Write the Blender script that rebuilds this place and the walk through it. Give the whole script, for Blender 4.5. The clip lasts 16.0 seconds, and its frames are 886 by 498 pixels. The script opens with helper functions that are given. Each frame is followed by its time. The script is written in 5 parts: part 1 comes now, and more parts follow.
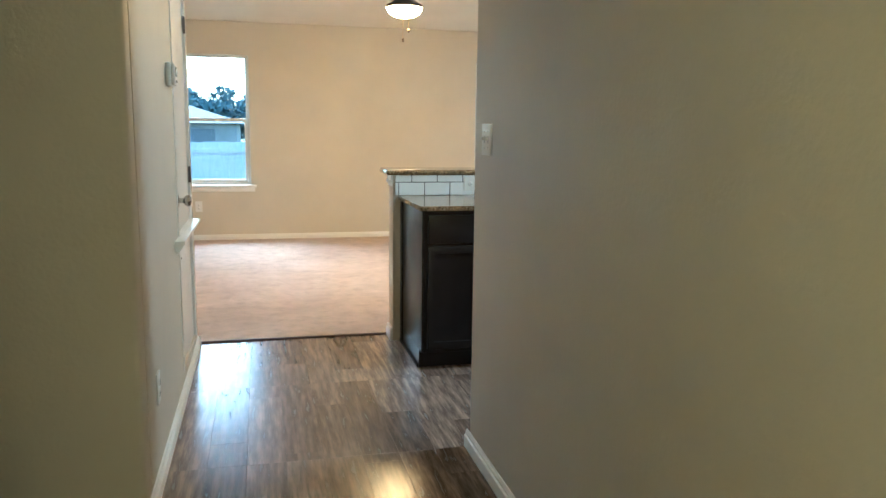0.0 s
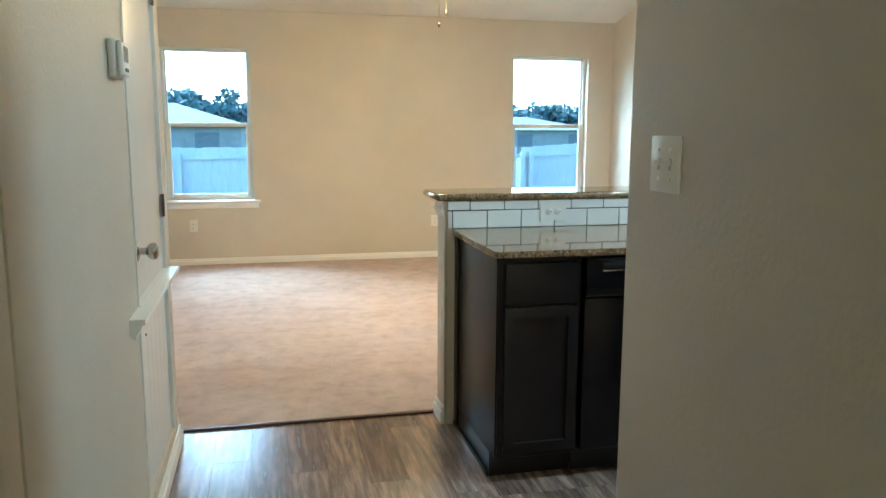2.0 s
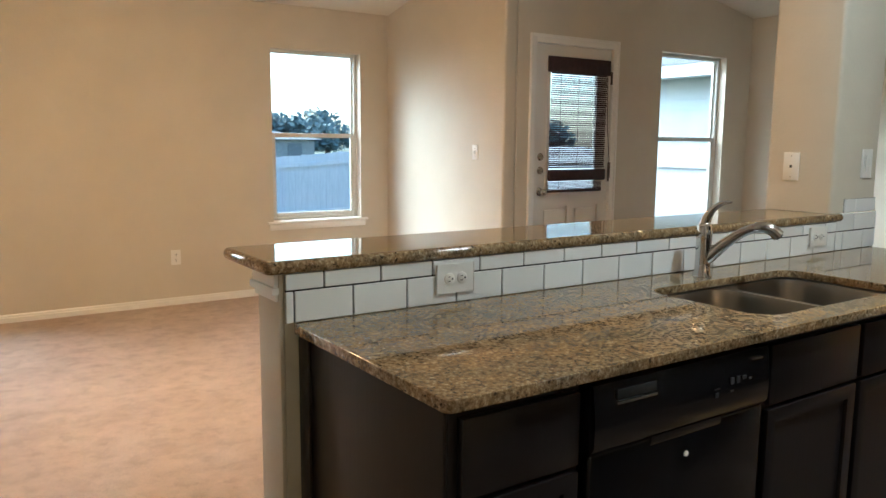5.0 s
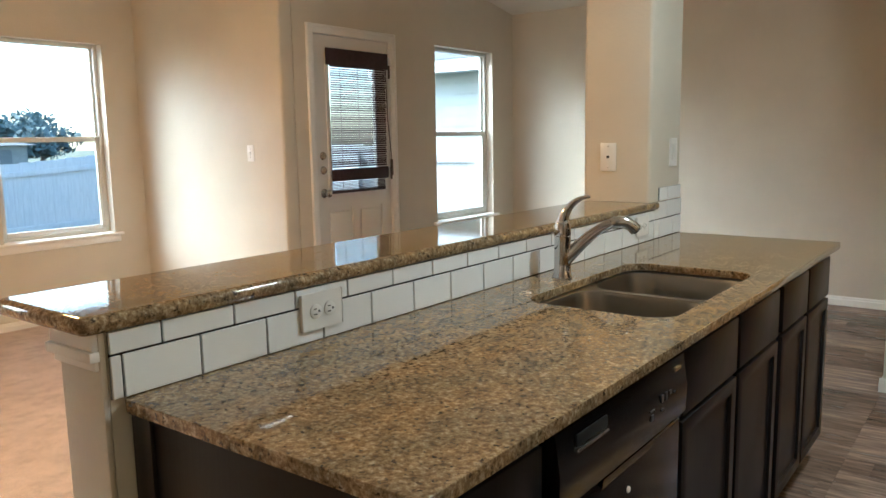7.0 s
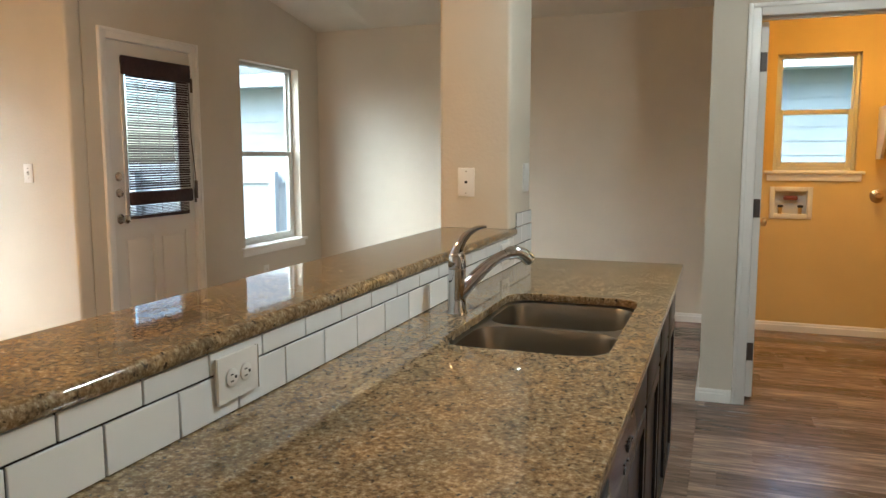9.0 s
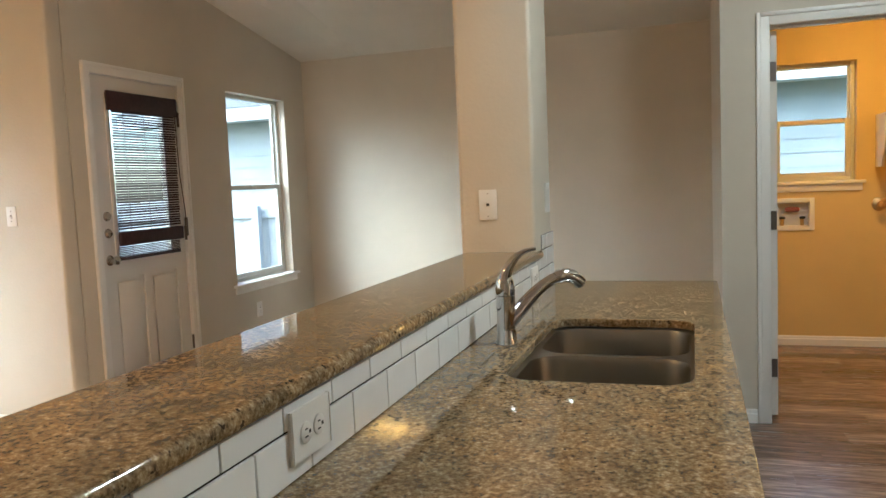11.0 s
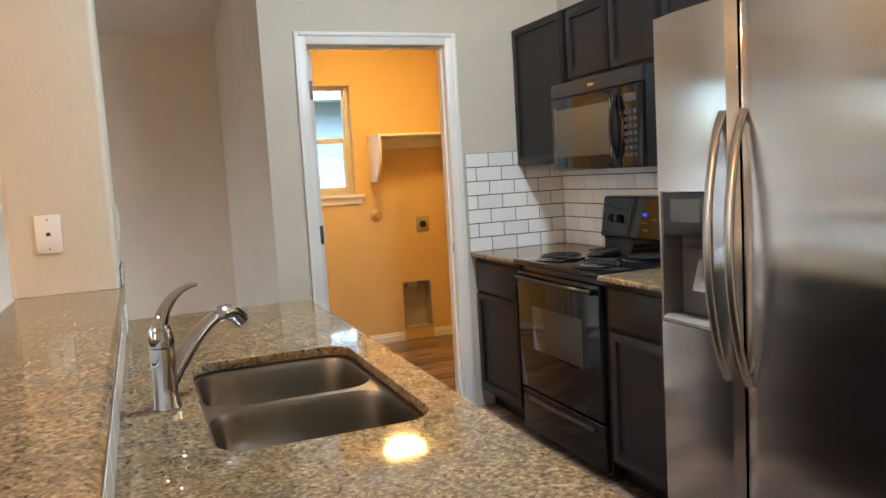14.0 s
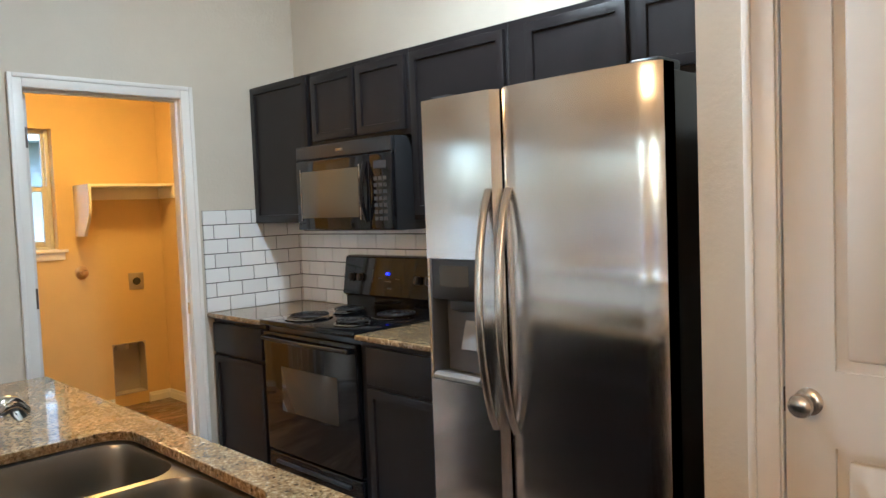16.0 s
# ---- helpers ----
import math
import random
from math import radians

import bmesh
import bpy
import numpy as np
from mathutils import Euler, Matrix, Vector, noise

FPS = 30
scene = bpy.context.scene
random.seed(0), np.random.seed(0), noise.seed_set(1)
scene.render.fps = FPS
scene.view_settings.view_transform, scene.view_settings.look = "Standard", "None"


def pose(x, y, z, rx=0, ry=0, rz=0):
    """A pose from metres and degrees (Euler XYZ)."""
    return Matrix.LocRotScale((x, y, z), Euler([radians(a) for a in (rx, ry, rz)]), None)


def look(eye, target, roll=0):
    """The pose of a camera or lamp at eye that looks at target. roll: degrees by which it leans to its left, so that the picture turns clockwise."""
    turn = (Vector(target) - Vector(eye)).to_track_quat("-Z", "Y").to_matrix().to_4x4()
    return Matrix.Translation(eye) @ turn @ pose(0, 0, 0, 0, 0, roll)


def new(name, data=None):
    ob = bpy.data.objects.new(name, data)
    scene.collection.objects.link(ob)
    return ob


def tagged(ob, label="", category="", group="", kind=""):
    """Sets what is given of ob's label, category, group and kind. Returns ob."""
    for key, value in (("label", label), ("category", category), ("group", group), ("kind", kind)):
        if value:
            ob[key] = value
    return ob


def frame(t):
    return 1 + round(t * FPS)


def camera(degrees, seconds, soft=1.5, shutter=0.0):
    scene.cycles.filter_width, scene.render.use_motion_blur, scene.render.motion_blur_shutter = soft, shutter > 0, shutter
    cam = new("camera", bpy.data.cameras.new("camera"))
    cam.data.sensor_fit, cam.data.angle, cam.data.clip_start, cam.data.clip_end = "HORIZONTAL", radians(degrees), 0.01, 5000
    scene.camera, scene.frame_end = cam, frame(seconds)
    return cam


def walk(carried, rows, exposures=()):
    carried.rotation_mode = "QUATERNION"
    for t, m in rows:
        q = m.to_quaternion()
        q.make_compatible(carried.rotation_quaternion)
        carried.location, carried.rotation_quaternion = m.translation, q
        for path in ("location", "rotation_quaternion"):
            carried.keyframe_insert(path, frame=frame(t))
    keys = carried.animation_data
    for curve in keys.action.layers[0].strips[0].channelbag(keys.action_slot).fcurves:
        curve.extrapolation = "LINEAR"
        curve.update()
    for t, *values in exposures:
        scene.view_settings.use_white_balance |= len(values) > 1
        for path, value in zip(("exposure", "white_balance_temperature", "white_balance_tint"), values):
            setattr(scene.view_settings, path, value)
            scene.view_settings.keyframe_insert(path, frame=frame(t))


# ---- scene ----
cam = camera(60.1, 16.0)
PATH = [
    (0, (0.08, -0.048, 1.321), (0.539, 1.874, 1.01), 0.7),
    (0.5, (0.112, 0.279, 1.327), (0.505, 2.212, 0.996), -0.4),
    (1, (0.146, 0.607, 1.324), (0.567, 2.532, 0.984), -0.2),
    (1.5, (0.144, 0.939, 1.339), (0.538, 2.873, 1.015), 0.9),
    (2, (0.098, 1.266, 1.352), (0.541, 3.191, 1.043), 0.2),
    (2.5, (0.089, 1.552, 1.354), (0.606, 3.463, 1.069), -0.7),
    (3, (0.108, 1.85, 1.371), (0.634, 3.764, 1.128), -0.3),
    (3.5, (0.079, 2.134, 1.386), (0.761, 4.0, 1.161), -0.1),
    (4, (0.108, 2.397, 1.37), (0.984, 4.179, 1.131), -0.6),
    (4.5, (0.186, 2.662, 1.37), (1.149, 4.395, 1.11), -0.2),
    (5, (0.177, 2.844, 1.359), (1.286, 4.485, 1.077), 0.5),
    (7.5, (0.222, 3.456, 1.356), (1.897, 4.509, 1.064), -1.1),
    (8, (0.234, 3.598, 1.36), (2.003, 4.482, 1.064), -0.6),
    (8.5, (0.236, 3.703, 1.367), (2.077, 4.432, 1.09), -0.2),
    (9, (0.239, 3.736, 1.374), (2.102, 4.421, 1.129), -0.1),
    (11.5, (0.347, 4.063, 1.353), (2.245, 4.674, 1.192), -2.5),
    (12, (0.356, 4.17, 1.353), (2.265, 4.747, 1.197), -1.5),
    (12.5, (0.328, 4.301, 1.361), (2.284, 4.687, 1.196), -1.3),
    (13, (0.321, 4.378, 1.356), (2.312, 4.425, 1.175), -1.0),
    (13.5, (0.449, 4.444, 1.362), (2.407, 4.083, 1.171), -2.0),
    (14, (0.613, 4.475, 1.375), (2.466, 3.749, 1.179), -3.4),
    (14.5, (0.651, 4.5, 1.393), (2.384, 3.526, 1.18), -2.7),
    (15, (0.692, 4.59, 1.414), (2.285, 3.397, 1.214), -2.1),
    (15.5, (0.709, 4.676, 1.432), (2.204, 3.356, 1.278), -1.9),
    (16, (0.713, 4.742, 1.453), (2.138, 3.343, 1.342), -2.2),
]
EXPOSURES = [
    (0, 4.37, 4330, -12),
    (1.0, 4.37, 4250, -15),
    (2.5, 4.14, 4250, -16),
    (3.5, 3.84, 4500, -14),
    (4.0, 3.74, 5080, -2),
    (5.0, 3.82, 5020, -5),
    (9, 3.97, 5320, -2),
    (11.5, 3.90, 5180, -3),
    (12.5, 4.0, 5180, -2),
    (14, 4.40, 5000, 2),
    (16, 4.38, 4850, 1),
]
walk(cam, [(t, look(eye, target, roll)) for t, eye, target, roll in PATH], EXPOSURES)

# ---- world and lights ----
world = bpy.data.worlds.new("overcast_sky")
world.use_nodes = True
scene.world = world
_n, _l = world.node_tree.nodes, world.node_tree.links
_sky = _n.new("ShaderNodeTexSky")
_sky.sky_type, _sky.sun_disc = "NISHITA", False
_sky.sun_elevation, _sky.sun_rotation = radians(41), radians(-27)
_sky.air_density, _sky.dust_density, _sky.ozone_density = 1.0, 2.5, 1.0
_l.new(_sky.outputs[0], _n["Background"].inputs[0])
_n["Background"].inputs[1].default_value = 0.061

sun = new("sun", bpy.data.lights.new("sun", "SUN"))
sun.data.energy, sun.data.angle, sun.data.color = 0.5, radians(60), (1.0, 0.97, 0.92)
sun.matrix_world = look((-6.85, 13.45, 13.12), (0, 0, 0))


# ---- materials ----
def mat(name, colour, rough=0.5, metal=0.0, **extra):
    m = bpy.data.materials.new(name)
    m.use_nodes = True
    b = m.node_tree.nodes["Principled BSDF"]
    b.inputs["Base Color"].default_value = (*colour, 1)
    b.inputs["Roughness"].default_value = rough
    b.inputs["Metallic"].default_value = metal
    for key, value in extra.items():
        b.inputs[key.replace("_", " ")].default_value = value
    return m


def nd(m, kind, **props):
    node = m.node_tree.nodes.new(kind)
    for key, value in props.items():
        node.inputs[key.replace("_", " ")].default_value = value
    return node


def wire(m, a, b):
    m.node_tree.links.new(a, b)


def coords(m, scale=(1, 1, 1), rot=(0, 0, 0)):
    tc, mp = nd(m, "ShaderNodeNewGeometry"), nd(m, "ShaderNodeMapping")
    mp.inputs["Scale"].default_value, mp.inputs["Rotation"].default_value = scale, rot
    wire(m, tc.outputs["Position"], mp.inputs["Vector"])
    return mp.outputs["Vector"]


def noisy(m, vec, scale, detail=4.0, rough=0.55):
    t = nd(m, "ShaderNodeTexNoise", Scale=scale, Detail=detail, Roughness=rough)
    wire(m, vec, t.inputs["Vector"])
    return t.outputs["Fac"]


def ramp(m, fac, stops):
    r = nd(m, "ShaderNodeValToRGB")
    e = r.color_ramp.elements
    while len(e) < len(stops):
        e.new(0.5)
    for el, (p, c) in zip(e, stops):
        el.position, el.color = p, (*c, 1) if len(c) == 3 else c
    wire(m, fac, r.inputs["Fac"])
    return r.outputs["Color"]


def bump(m, fac, strength, distance):
    b = nd(m, "ShaderNodeBump", Strength=strength, Distance=distance)
    wire(m, fac, b.inputs["Height"])
    wire(m, b.outputs["Normal"], m.node_tree.nodes["Principled BSDF"].inputs["Normal"])


def bsdf(m):
    return m.node_tree.nodes["Principled BSDF"]


def paint(name, colour, rough=0.6, texture=0.25, size=130, spread=0.05):
    """Rolled paint over orange-peel plaster: faint blotches and fine relief."""
    m = mat(name, colour, rough)
    v = coords(m)
    lo, hi = [c * (1 - spread) for c in colour], [min(1, c * (1 + spread)) for c in colour]
    wire(m, ramp(m, noisy(m, v, 1.7, 5), [(0.3, lo), (0.7, hi)]), bsdf(m).inputs["Base Color"])
    bump(m, noisy(m, v, size, 3), texture, 0.004)
    return m


WALL = paint("wall_paint", (0.60, 0.545, 0.45), 0.55, 0.32, 62)
CEIL = paint("ceiling_paint", (0.74, 0.70, 0.61), 0.8, 0.4, 70)
TRIM = paint("trim_paint", (0.82, 0.80, 0.76), 0.32, 0.05, 60, 0.03)
DOORP = paint("door_paint", (0.74, 0.71, 0.66), 0.35, 0.08, 40, 0.03)
LAUN = paint("laundry_paint", (0.68, 0.505, 0.20), 0.6, 0.2, 90)
PLASTIC = mat("white_plastic", (0.78, 0.76, 0.72), 0.3)
SLOT = mat("dark_slot", (0.03, 0.028, 0.026), 0.5)
VINYL = mat("window_vinyl", (0.64, 0.64, 0.60), 0.4)
GLASS = mat("window_glass", (0.97, 0.99, 0.98), 0.0, 0.0, Transmission_Weight=1.0, IOR=1.15)
CHROME = mat("chrome", (0.56, 0.56, 0.57), 0.06, 1.0)
NICKEL = mat("satin_nickel", (0.52, 0.49, 0.45), 0.26, 1.0)
BRASS = mat("brass", (0.65, 0.48, 0.24), 0.3, 1.0)
HINGE = mat("dark_bronze_metal", (0.13, 0.11, 0.10), 0.4, 0.8)
BLACKG = mat("black_gloss", (0.006, 0.006, 0.007), 0.06, 0.0, Specular_IOR_Level=0.4)
BLACKS = mat("black_satin_enamel", (0.006, 0.006, 0.007), 0.17, 0.0, Specular_IOR_Level=0.35)
BLACKP = mat("black_plastic", (0.02, 0.02, 0.021), 0.3)
# Base colour is lifted above black to imitate reflections in the oven door.
OVENGLASS = mat("oven_glass", (0.06, 0.054, 0.044), 0.06)
# Amber base colour stands in for warm light reflected in the microwave window.
MWGLASS = mat("microwave_glass_warm_reflection", (0.11, 0.085, 0.05), 0.12)
LGREY = mat("light_grey_plastic", (0.40, 0.40, 0.39), 0.4)
VOID = mat("deep_shadow_gap", (0.004, 0.004, 0.004), 0.9)
KEY = mat("printed_key", (0.045, 0.045, 0.048), 0.35)
GREYP = mat("grey_plastic", (0.10, 0.10, 0.105), 0.35)
DISPLAY = mat("blue_display", (0.0, 0.0, 0.02), 0.3, 0.0, Emission_Color=(0.02, 0.03, 1.0, 1), Emission_Strength=0.14)
GROUT = mat("dark_grout", (0.014, 0.013, 0.013), 0.95)
SUBFLOOR = mat("floor_joint", (0.06, 0.048, 0.04), 0.8)
COIL = mat("burner_coil", (0.025, 0.024, 0.024), 0.45, 0.3)
DUCT = paint("galvanised_box", (0.42, 0.38, 0.33), 0.45, 0.1, 60, 0.12)


def tile_material():
    m = mat("white_ceramic_tile", (0.8, 0.8, 0.78), 0.12)
    info = nd(m, "ShaderNodeObjectInfo")
    wire(m, ramp(m, info.outputs["Random"], [(0.0, (0.78, 0.78, 0.77)), (1.0, (0.86, 0.86, 0.85))]), bsdf(m).inputs["Base Color"])
    bump(m, noisy(m, coords(m), 14, 2), 0.12, 0.004)
    return m


def cabinet_material():
    m = mat("espresso_cabinet_paint", (0.030, 0.026, 0.027), 0.38, 0.0, Specular_IOR_Level=0.28)
    v = coords(m)
    wire(m, ramp(m, noisy(m, v, 6, 5), [(0.3, (0.010, 0.0085, 0.009)), (0.75, (0.017, 0.0145, 0.015))]), bsdf(m).inputs["Base Color"])
    g = noisy(m, coords(m, (60, 60, 4)), 1.5, 4)
    bump(m, g, 0.12, 0.002)
    wire(m, ramp(m, noisy(m, v, 3, 4), [(0.3, (0.30,) * 3), (0.8, (0.46,) * 3)]), bsdf(m).inputs["Roughness"])
    return m


def granite_material():
    """Gold and brown granite: grains of three sizes and soft clouds."""
    m = mat("polished_granite", (0.3, 0.22, 0.14), 0.05)
    v = coords(m)
    warp = nd(m, "ShaderNodeTexNoise", Scale=30.0, Detail=3.0)
    wire(m, v, warp.inputs["Vector"])
    mixv = nd(m, "ShaderNodeVectorMath")
    mixv.operation = "MULTIPLY_ADD"
    mixv.inputs[1].default_value = (0.007, 0.007, 0.007)
    wire(m, warp.outputs["Color"], mixv.inputs[0])
    wire(m, v, mixv.inputs[2])
    fleck = nd(m, "ShaderNodeMapping")
    fleck.inputs["Scale"].default_value = (1.05, 0.95, 1.0)
    wire(m, mixv.outputs[0], fleck.inputs["Vector"])
    grain = noisy(m, fleck.outputs[0], 95, 5, 0.74)
    base = ramp(m, grain, [(0.30, (0.035, 0.024, 0.015)), (0.40, (0.14, 0.097, 0.055)), (0.49, (0.235, 0.166, 0.090)), (0.57, (0.325, 0.255, 0.160)), (0.68, (0.50, 0.435, 0.33))])
    cloud = noisy(m, mixv.outputs[0], 24, 5, 0.6)
    mx = nd(m, "ShaderNodeMix")
    mx.data_type, mx.blend_type = "RGBA", "MULTIPLY"
    mx.inputs[0].default_value = 0.62
    wire(m, base, mx.inputs[6])
    wire(m, ramp(m, cloud, [(0.34, (0.42, 0.38, 0.31)), (0.47, (0.92, 0.87, 0.78)), (0.66, (1.34, 1.27, 1.12))]), mx.inputs[7])
    spots = noisy(m, v, 70, 3, 0.6)
    mx2 = nd(m, "ShaderNodeMix")
    mx2.data_type = "RGBA"
    wire(m, ramp(m, spots, [(0.605, (0, 0, 0)), (0.665, (1, 1, 1))]), mx2.inputs[0])
    wire(m, mx.outputs[2], mx2.inputs[6])
    mx2.inputs[7].default_value = (0.045, 0.032, 0.022, 1)
    patch = nd(m, "ShaderNodeMix")
    patch.data_type, patch.blend_type = "RGBA", "MULTIPLY"
    patch.inputs[0].default_value = 1.0
    wire(m, mx2.outputs[2], patch.inputs[6])
    wire(m, ramp(m, noisy(m, v, 7.5, 4, 0.6), [(0.38, (0.86, 0.89, 0.88)), (0.5, (1.04, 1.03, 1.0)), (0.62, (1.14, 1.06, 0.93))]), patch.inputs[7])
    wire(m, patch.outputs[2], bsdf(m).inputs["Base Color"])
    bsdf(m).inputs["IOR"].default_value = 1.55
    return m


def steel_material(name, across, rough=0.24):
    """Brushed steel: faint scratches along one way and soft smudges."""
    m = mat(name, (0.68, 0.67, 0.655), rough, 1.0)
    s = noisy(m, coords(m, across), 1.0, 2)
    wire(m, ramp(m, s, [(0.3, (rough * 0.96,) * 3), (0.7, (rough * 1.04,) * 3)]), bsdf(m).inputs["Roughness"])
    return m


def plank_material():
    """Grey-brown wood-look vinyl; every plank has its own tone."""
    m = mat("wood_plank", (0.16, 0.11, 0.08), 0.36)
    info = nd(m, "ShaderNodeObjectInfo")
    tone = ramp(m, info.outputs["Random"], [(0.0, (0.122, 0.087, 0.068)), (0.35, (0.165, 0.119, 0.094)), (0.7, (0.215, 0.157, 0.125)), (1.0, (0.275, 0.205, 0.165))])
    shift = nd(m, "ShaderNodeVectorMath")
    shift.operation = "MULTIPLY_ADD"
    geo = nd(m, "ShaderNodeNewGeometry")
    wire(m, info.outputs["Random"], shift.inputs[0])
    shift.inputs[1].default_value = (37, 11, 0)
    wire(m, geo.outputs["Position"], shift.inputs[2])
    mp = nd(m, "ShaderNodeMapping")
    mp.inputs["Scale"].default_value = (24, 2.2, 1)
    wire(m, shift.outputs[0], mp.inputs["Vector"])
    grain = noisy(m, mp.outputs[0], 1.6, 7, 0.62)
    mx = nd(m, "ShaderNodeMix")
    mx.data_type, mx.blend_type = "RGBA", "MULTIPLY"
    mx.inputs[0].default_value = 1.0
    wire(m, tone, mx.inputs[6])
    wire(m, ramp(m, grain, [(0.32, (0.38, 0.36, 0.34)), (0.5, (1.0, 1.0, 1.0)), (0.66, (1.85, 1.8, 1.75))]), mx.inputs[7])
    wire(m, mx.outputs[2], bsdf(m).inputs["Base Color"])
    wire(m, ramp(m, grain, [(0.3, (0.29,) * 3), (0.7, (0.20,) * 3)]), bsdf(m).inputs["Roughness"])
    bump(m, grain, 0.025, 0.002)
    return m


def carpet_material():
    m = mat("beige_carpet", (0.42, 0.31, 0.25), 0.95)
    v = coords(m)
    big = noisy(m, v, 1.6, 5, 0.6)
    fine = noisy(m, v, 260, 2)
    c = ramp(m, big, [(0.32, (0.57, 0.455, 0.39)), (0.5, (0.65, 0.525, 0.455)), (0.68, (0.70, 0.575, 0.50))])
    mx = nd(m, "ShaderNodeMix")
    mx.data_type, mx.blend_type = "RGBA", "MULTIPLY"
    mx.inputs[0].default_value = 1.0
    wire(m, c, mx.inputs[6])
    wire(m, ramp(m, fine, [(0.25, (0.62, 0.62, 0.62)), (0.7, (1.12, 1.12, 1.12))]), mx.inputs[7])
    tuft = nd(m, "ShaderNodeMix")
    tuft.data_type, tuft.blend_type = "RGBA", "MULTIPLY"
    tuft.inputs[0].default_value = 1.0
    wire(m, mx.outputs[2], tuft.inputs[6])
    wire(m, ramp(m, noisy(m, v, 9, 7, 0.72), [(0.36, (0.84, 0.83, 0.82)), (0.5, (1.0, 1.0, 1.0)), (0.64, (1.08, 1.08, 1.08))]), tuft.inputs[7])
    wire(m, tuft.outputs[2], bsdf(m).inputs["Base Color"])
    bump(m, fine, 0.9, 0.008)
    return m


def mottled(name, a, b, scale, rough=0.8, stretch=(1, 1, 1), relief=0.2):
    m = mat(name, a, rough)
    f = noisy(m, coords(m, stretch), scale, 5, 0.6)
    wire(m, ramp(m, f, [(0.3, a), (0.7, b)]), bsdf(m).inputs["Base Color"])
    bump(m, f, relief, 0.01)
    return m


TILE, CAB, GRANITE = tile_material(), cabinet_material(), granite_material()
STEEL = steel_material("brushed_steel_door", (90, 90, 2), 0.16)
bsdf(STEEL).inputs["Anisotropic"].default_value = 1.0
_tan = nd(STEEL, "ShaderNodeCombineXYZ", X=1.0, Y=0.0, Z=0.0)
wire(STEEL, _tan.outputs[0], bsdf(STEEL).inputs["Tangent"])
SINKSTEEL = steel_material("sink_steel", (3, 90, 3), 0.3)
bsdf(SINKSTEEL).inputs["Base Color"].default_value = (0.31, 0.295, 0.27, 1)
PLANK, CARPET = plank_material(), carpet_material()
FENCE = mottled("weathered_fence_wood", (0.42, 0.42, 0.42), (0.50, 0.50, 0.495), 5, 0.85, (6, 6, 0.8))
SIDING = mottled("pale_siding_paint", (0.38, 0.395, 0.375), (0.44, 0.455, 0.43), 2, 0.6)
FASCIA = mottled("white_fascia_paint", (0.78, 0.78, 0.77), (0.82, 0.82, 0.81), 2, 0.5)
FARWALL = mottled("tan_brick_far_off", (0.20, 0.19, 0.17), (0.26, 0.245, 0.22), 3, 0.8)
ROOF = mottled("light_shingles", (0.12, 0.118, 0.115), (0.17, 0.165, 0.16), 9, 0.9)
GRASS = mottled("dry_lawn", (0.05, 0.06, 0.03), (0.085, 0.09, 0.045), 3, 0.95)
LEAF = mottled("tree_leaves", (0.07, 0.105, 0.10), (0.10, 0.13, 0.12), 2, 0.8)
BARK = mottled("tree_bark", (0.10, 0.08, 0.06), (0.18, 0.14, 0.11), 12, 0.9)
BLIND = mottled("dark_woven_slats", (0.022, 0.009, 0.013), (0.045, 0.019, 0.024), 40, 0.7)
FANWOOD = mottled("fan_blade_wood", (0.12, 0.075, 0.05), (0.2, 0.13, 0.09), 8, 0.45, (1, 8, 1))
STRIP = mat("dark_red_transition_strip", (0.06, 0.02, 0.015), 0.5)
BOWL = mat("lit_frosted_glass", (0.9, 0.85, 0.75), 0.4, 0.0, Emission_Color=(1.0, 0.50, 0.17, 1), Emission_Strength=16.5)
LAMPG = mat("lit_laundry_glass", (0.9, 0.85, 0.75), 0.4, 0.0, Emission_Color=(1.0, 0.50, 0.10, 1), Emission_Strength=5.1)
KLAMP = mat("lit_white_glass", (0.9, 0.88, 0.82), 0.4, 0.0, Emission_Color=(1.0, 0.94, 0.84, 1), Emission_Strength=11.0)
HLAMP = mat("added_hall_light_glass", (0.9, 0.88, 0.82), 0.4, 0.0, Emission_Color=(1.0, 0.74, 0.36, 1), Emission_Strength=5.8)


# ---- mesh helpers ----
def box(bm, x0, x1, y0, y1, z0, z1, bevel=0.0, seg=2, m=None):
    """A box between two corners, with rounded edges if wanted."""
    made = bmesh.ops.create_cube(bm, size=1.0)["verts"]
    for v in made:
        v.co = Vector((x0 + (v.co.x + 0.5) * (x1 - x0), y0 + (v.co.y + 0.5) * (y1 - y0), z0 + (v.co.z + 0.5) * (z1 - z0)))
        if m:
            v.co = m @ v.co
    if bevel:
        edges = list({e for v in made for e in v.link_edges})
        bmesh.ops.bevel(bm, geom=edges, offset=bevel, segments=seg, affect="EDGES", profile=0.5)
    return bm


def slab(*a, **k):
    return box(bmesh.new(), *a, **k)


def rod(bm, a, b, r0, r1=None, n=20):
    """A round bar from a to b."""
    a, b = Vector(a), Vector(b)
    m = Matrix.Translation((a + b) / 2) @ (b - a).to_track_quat("Z", "Y").to_matrix().to_4x4()
    bmesh.ops.create_cone(bm, cap_ends=True, segments=n, radius1=r0, radius2=r0 if r1 is None else r1, depth=(b - a).length, matrix=m)
    return bm


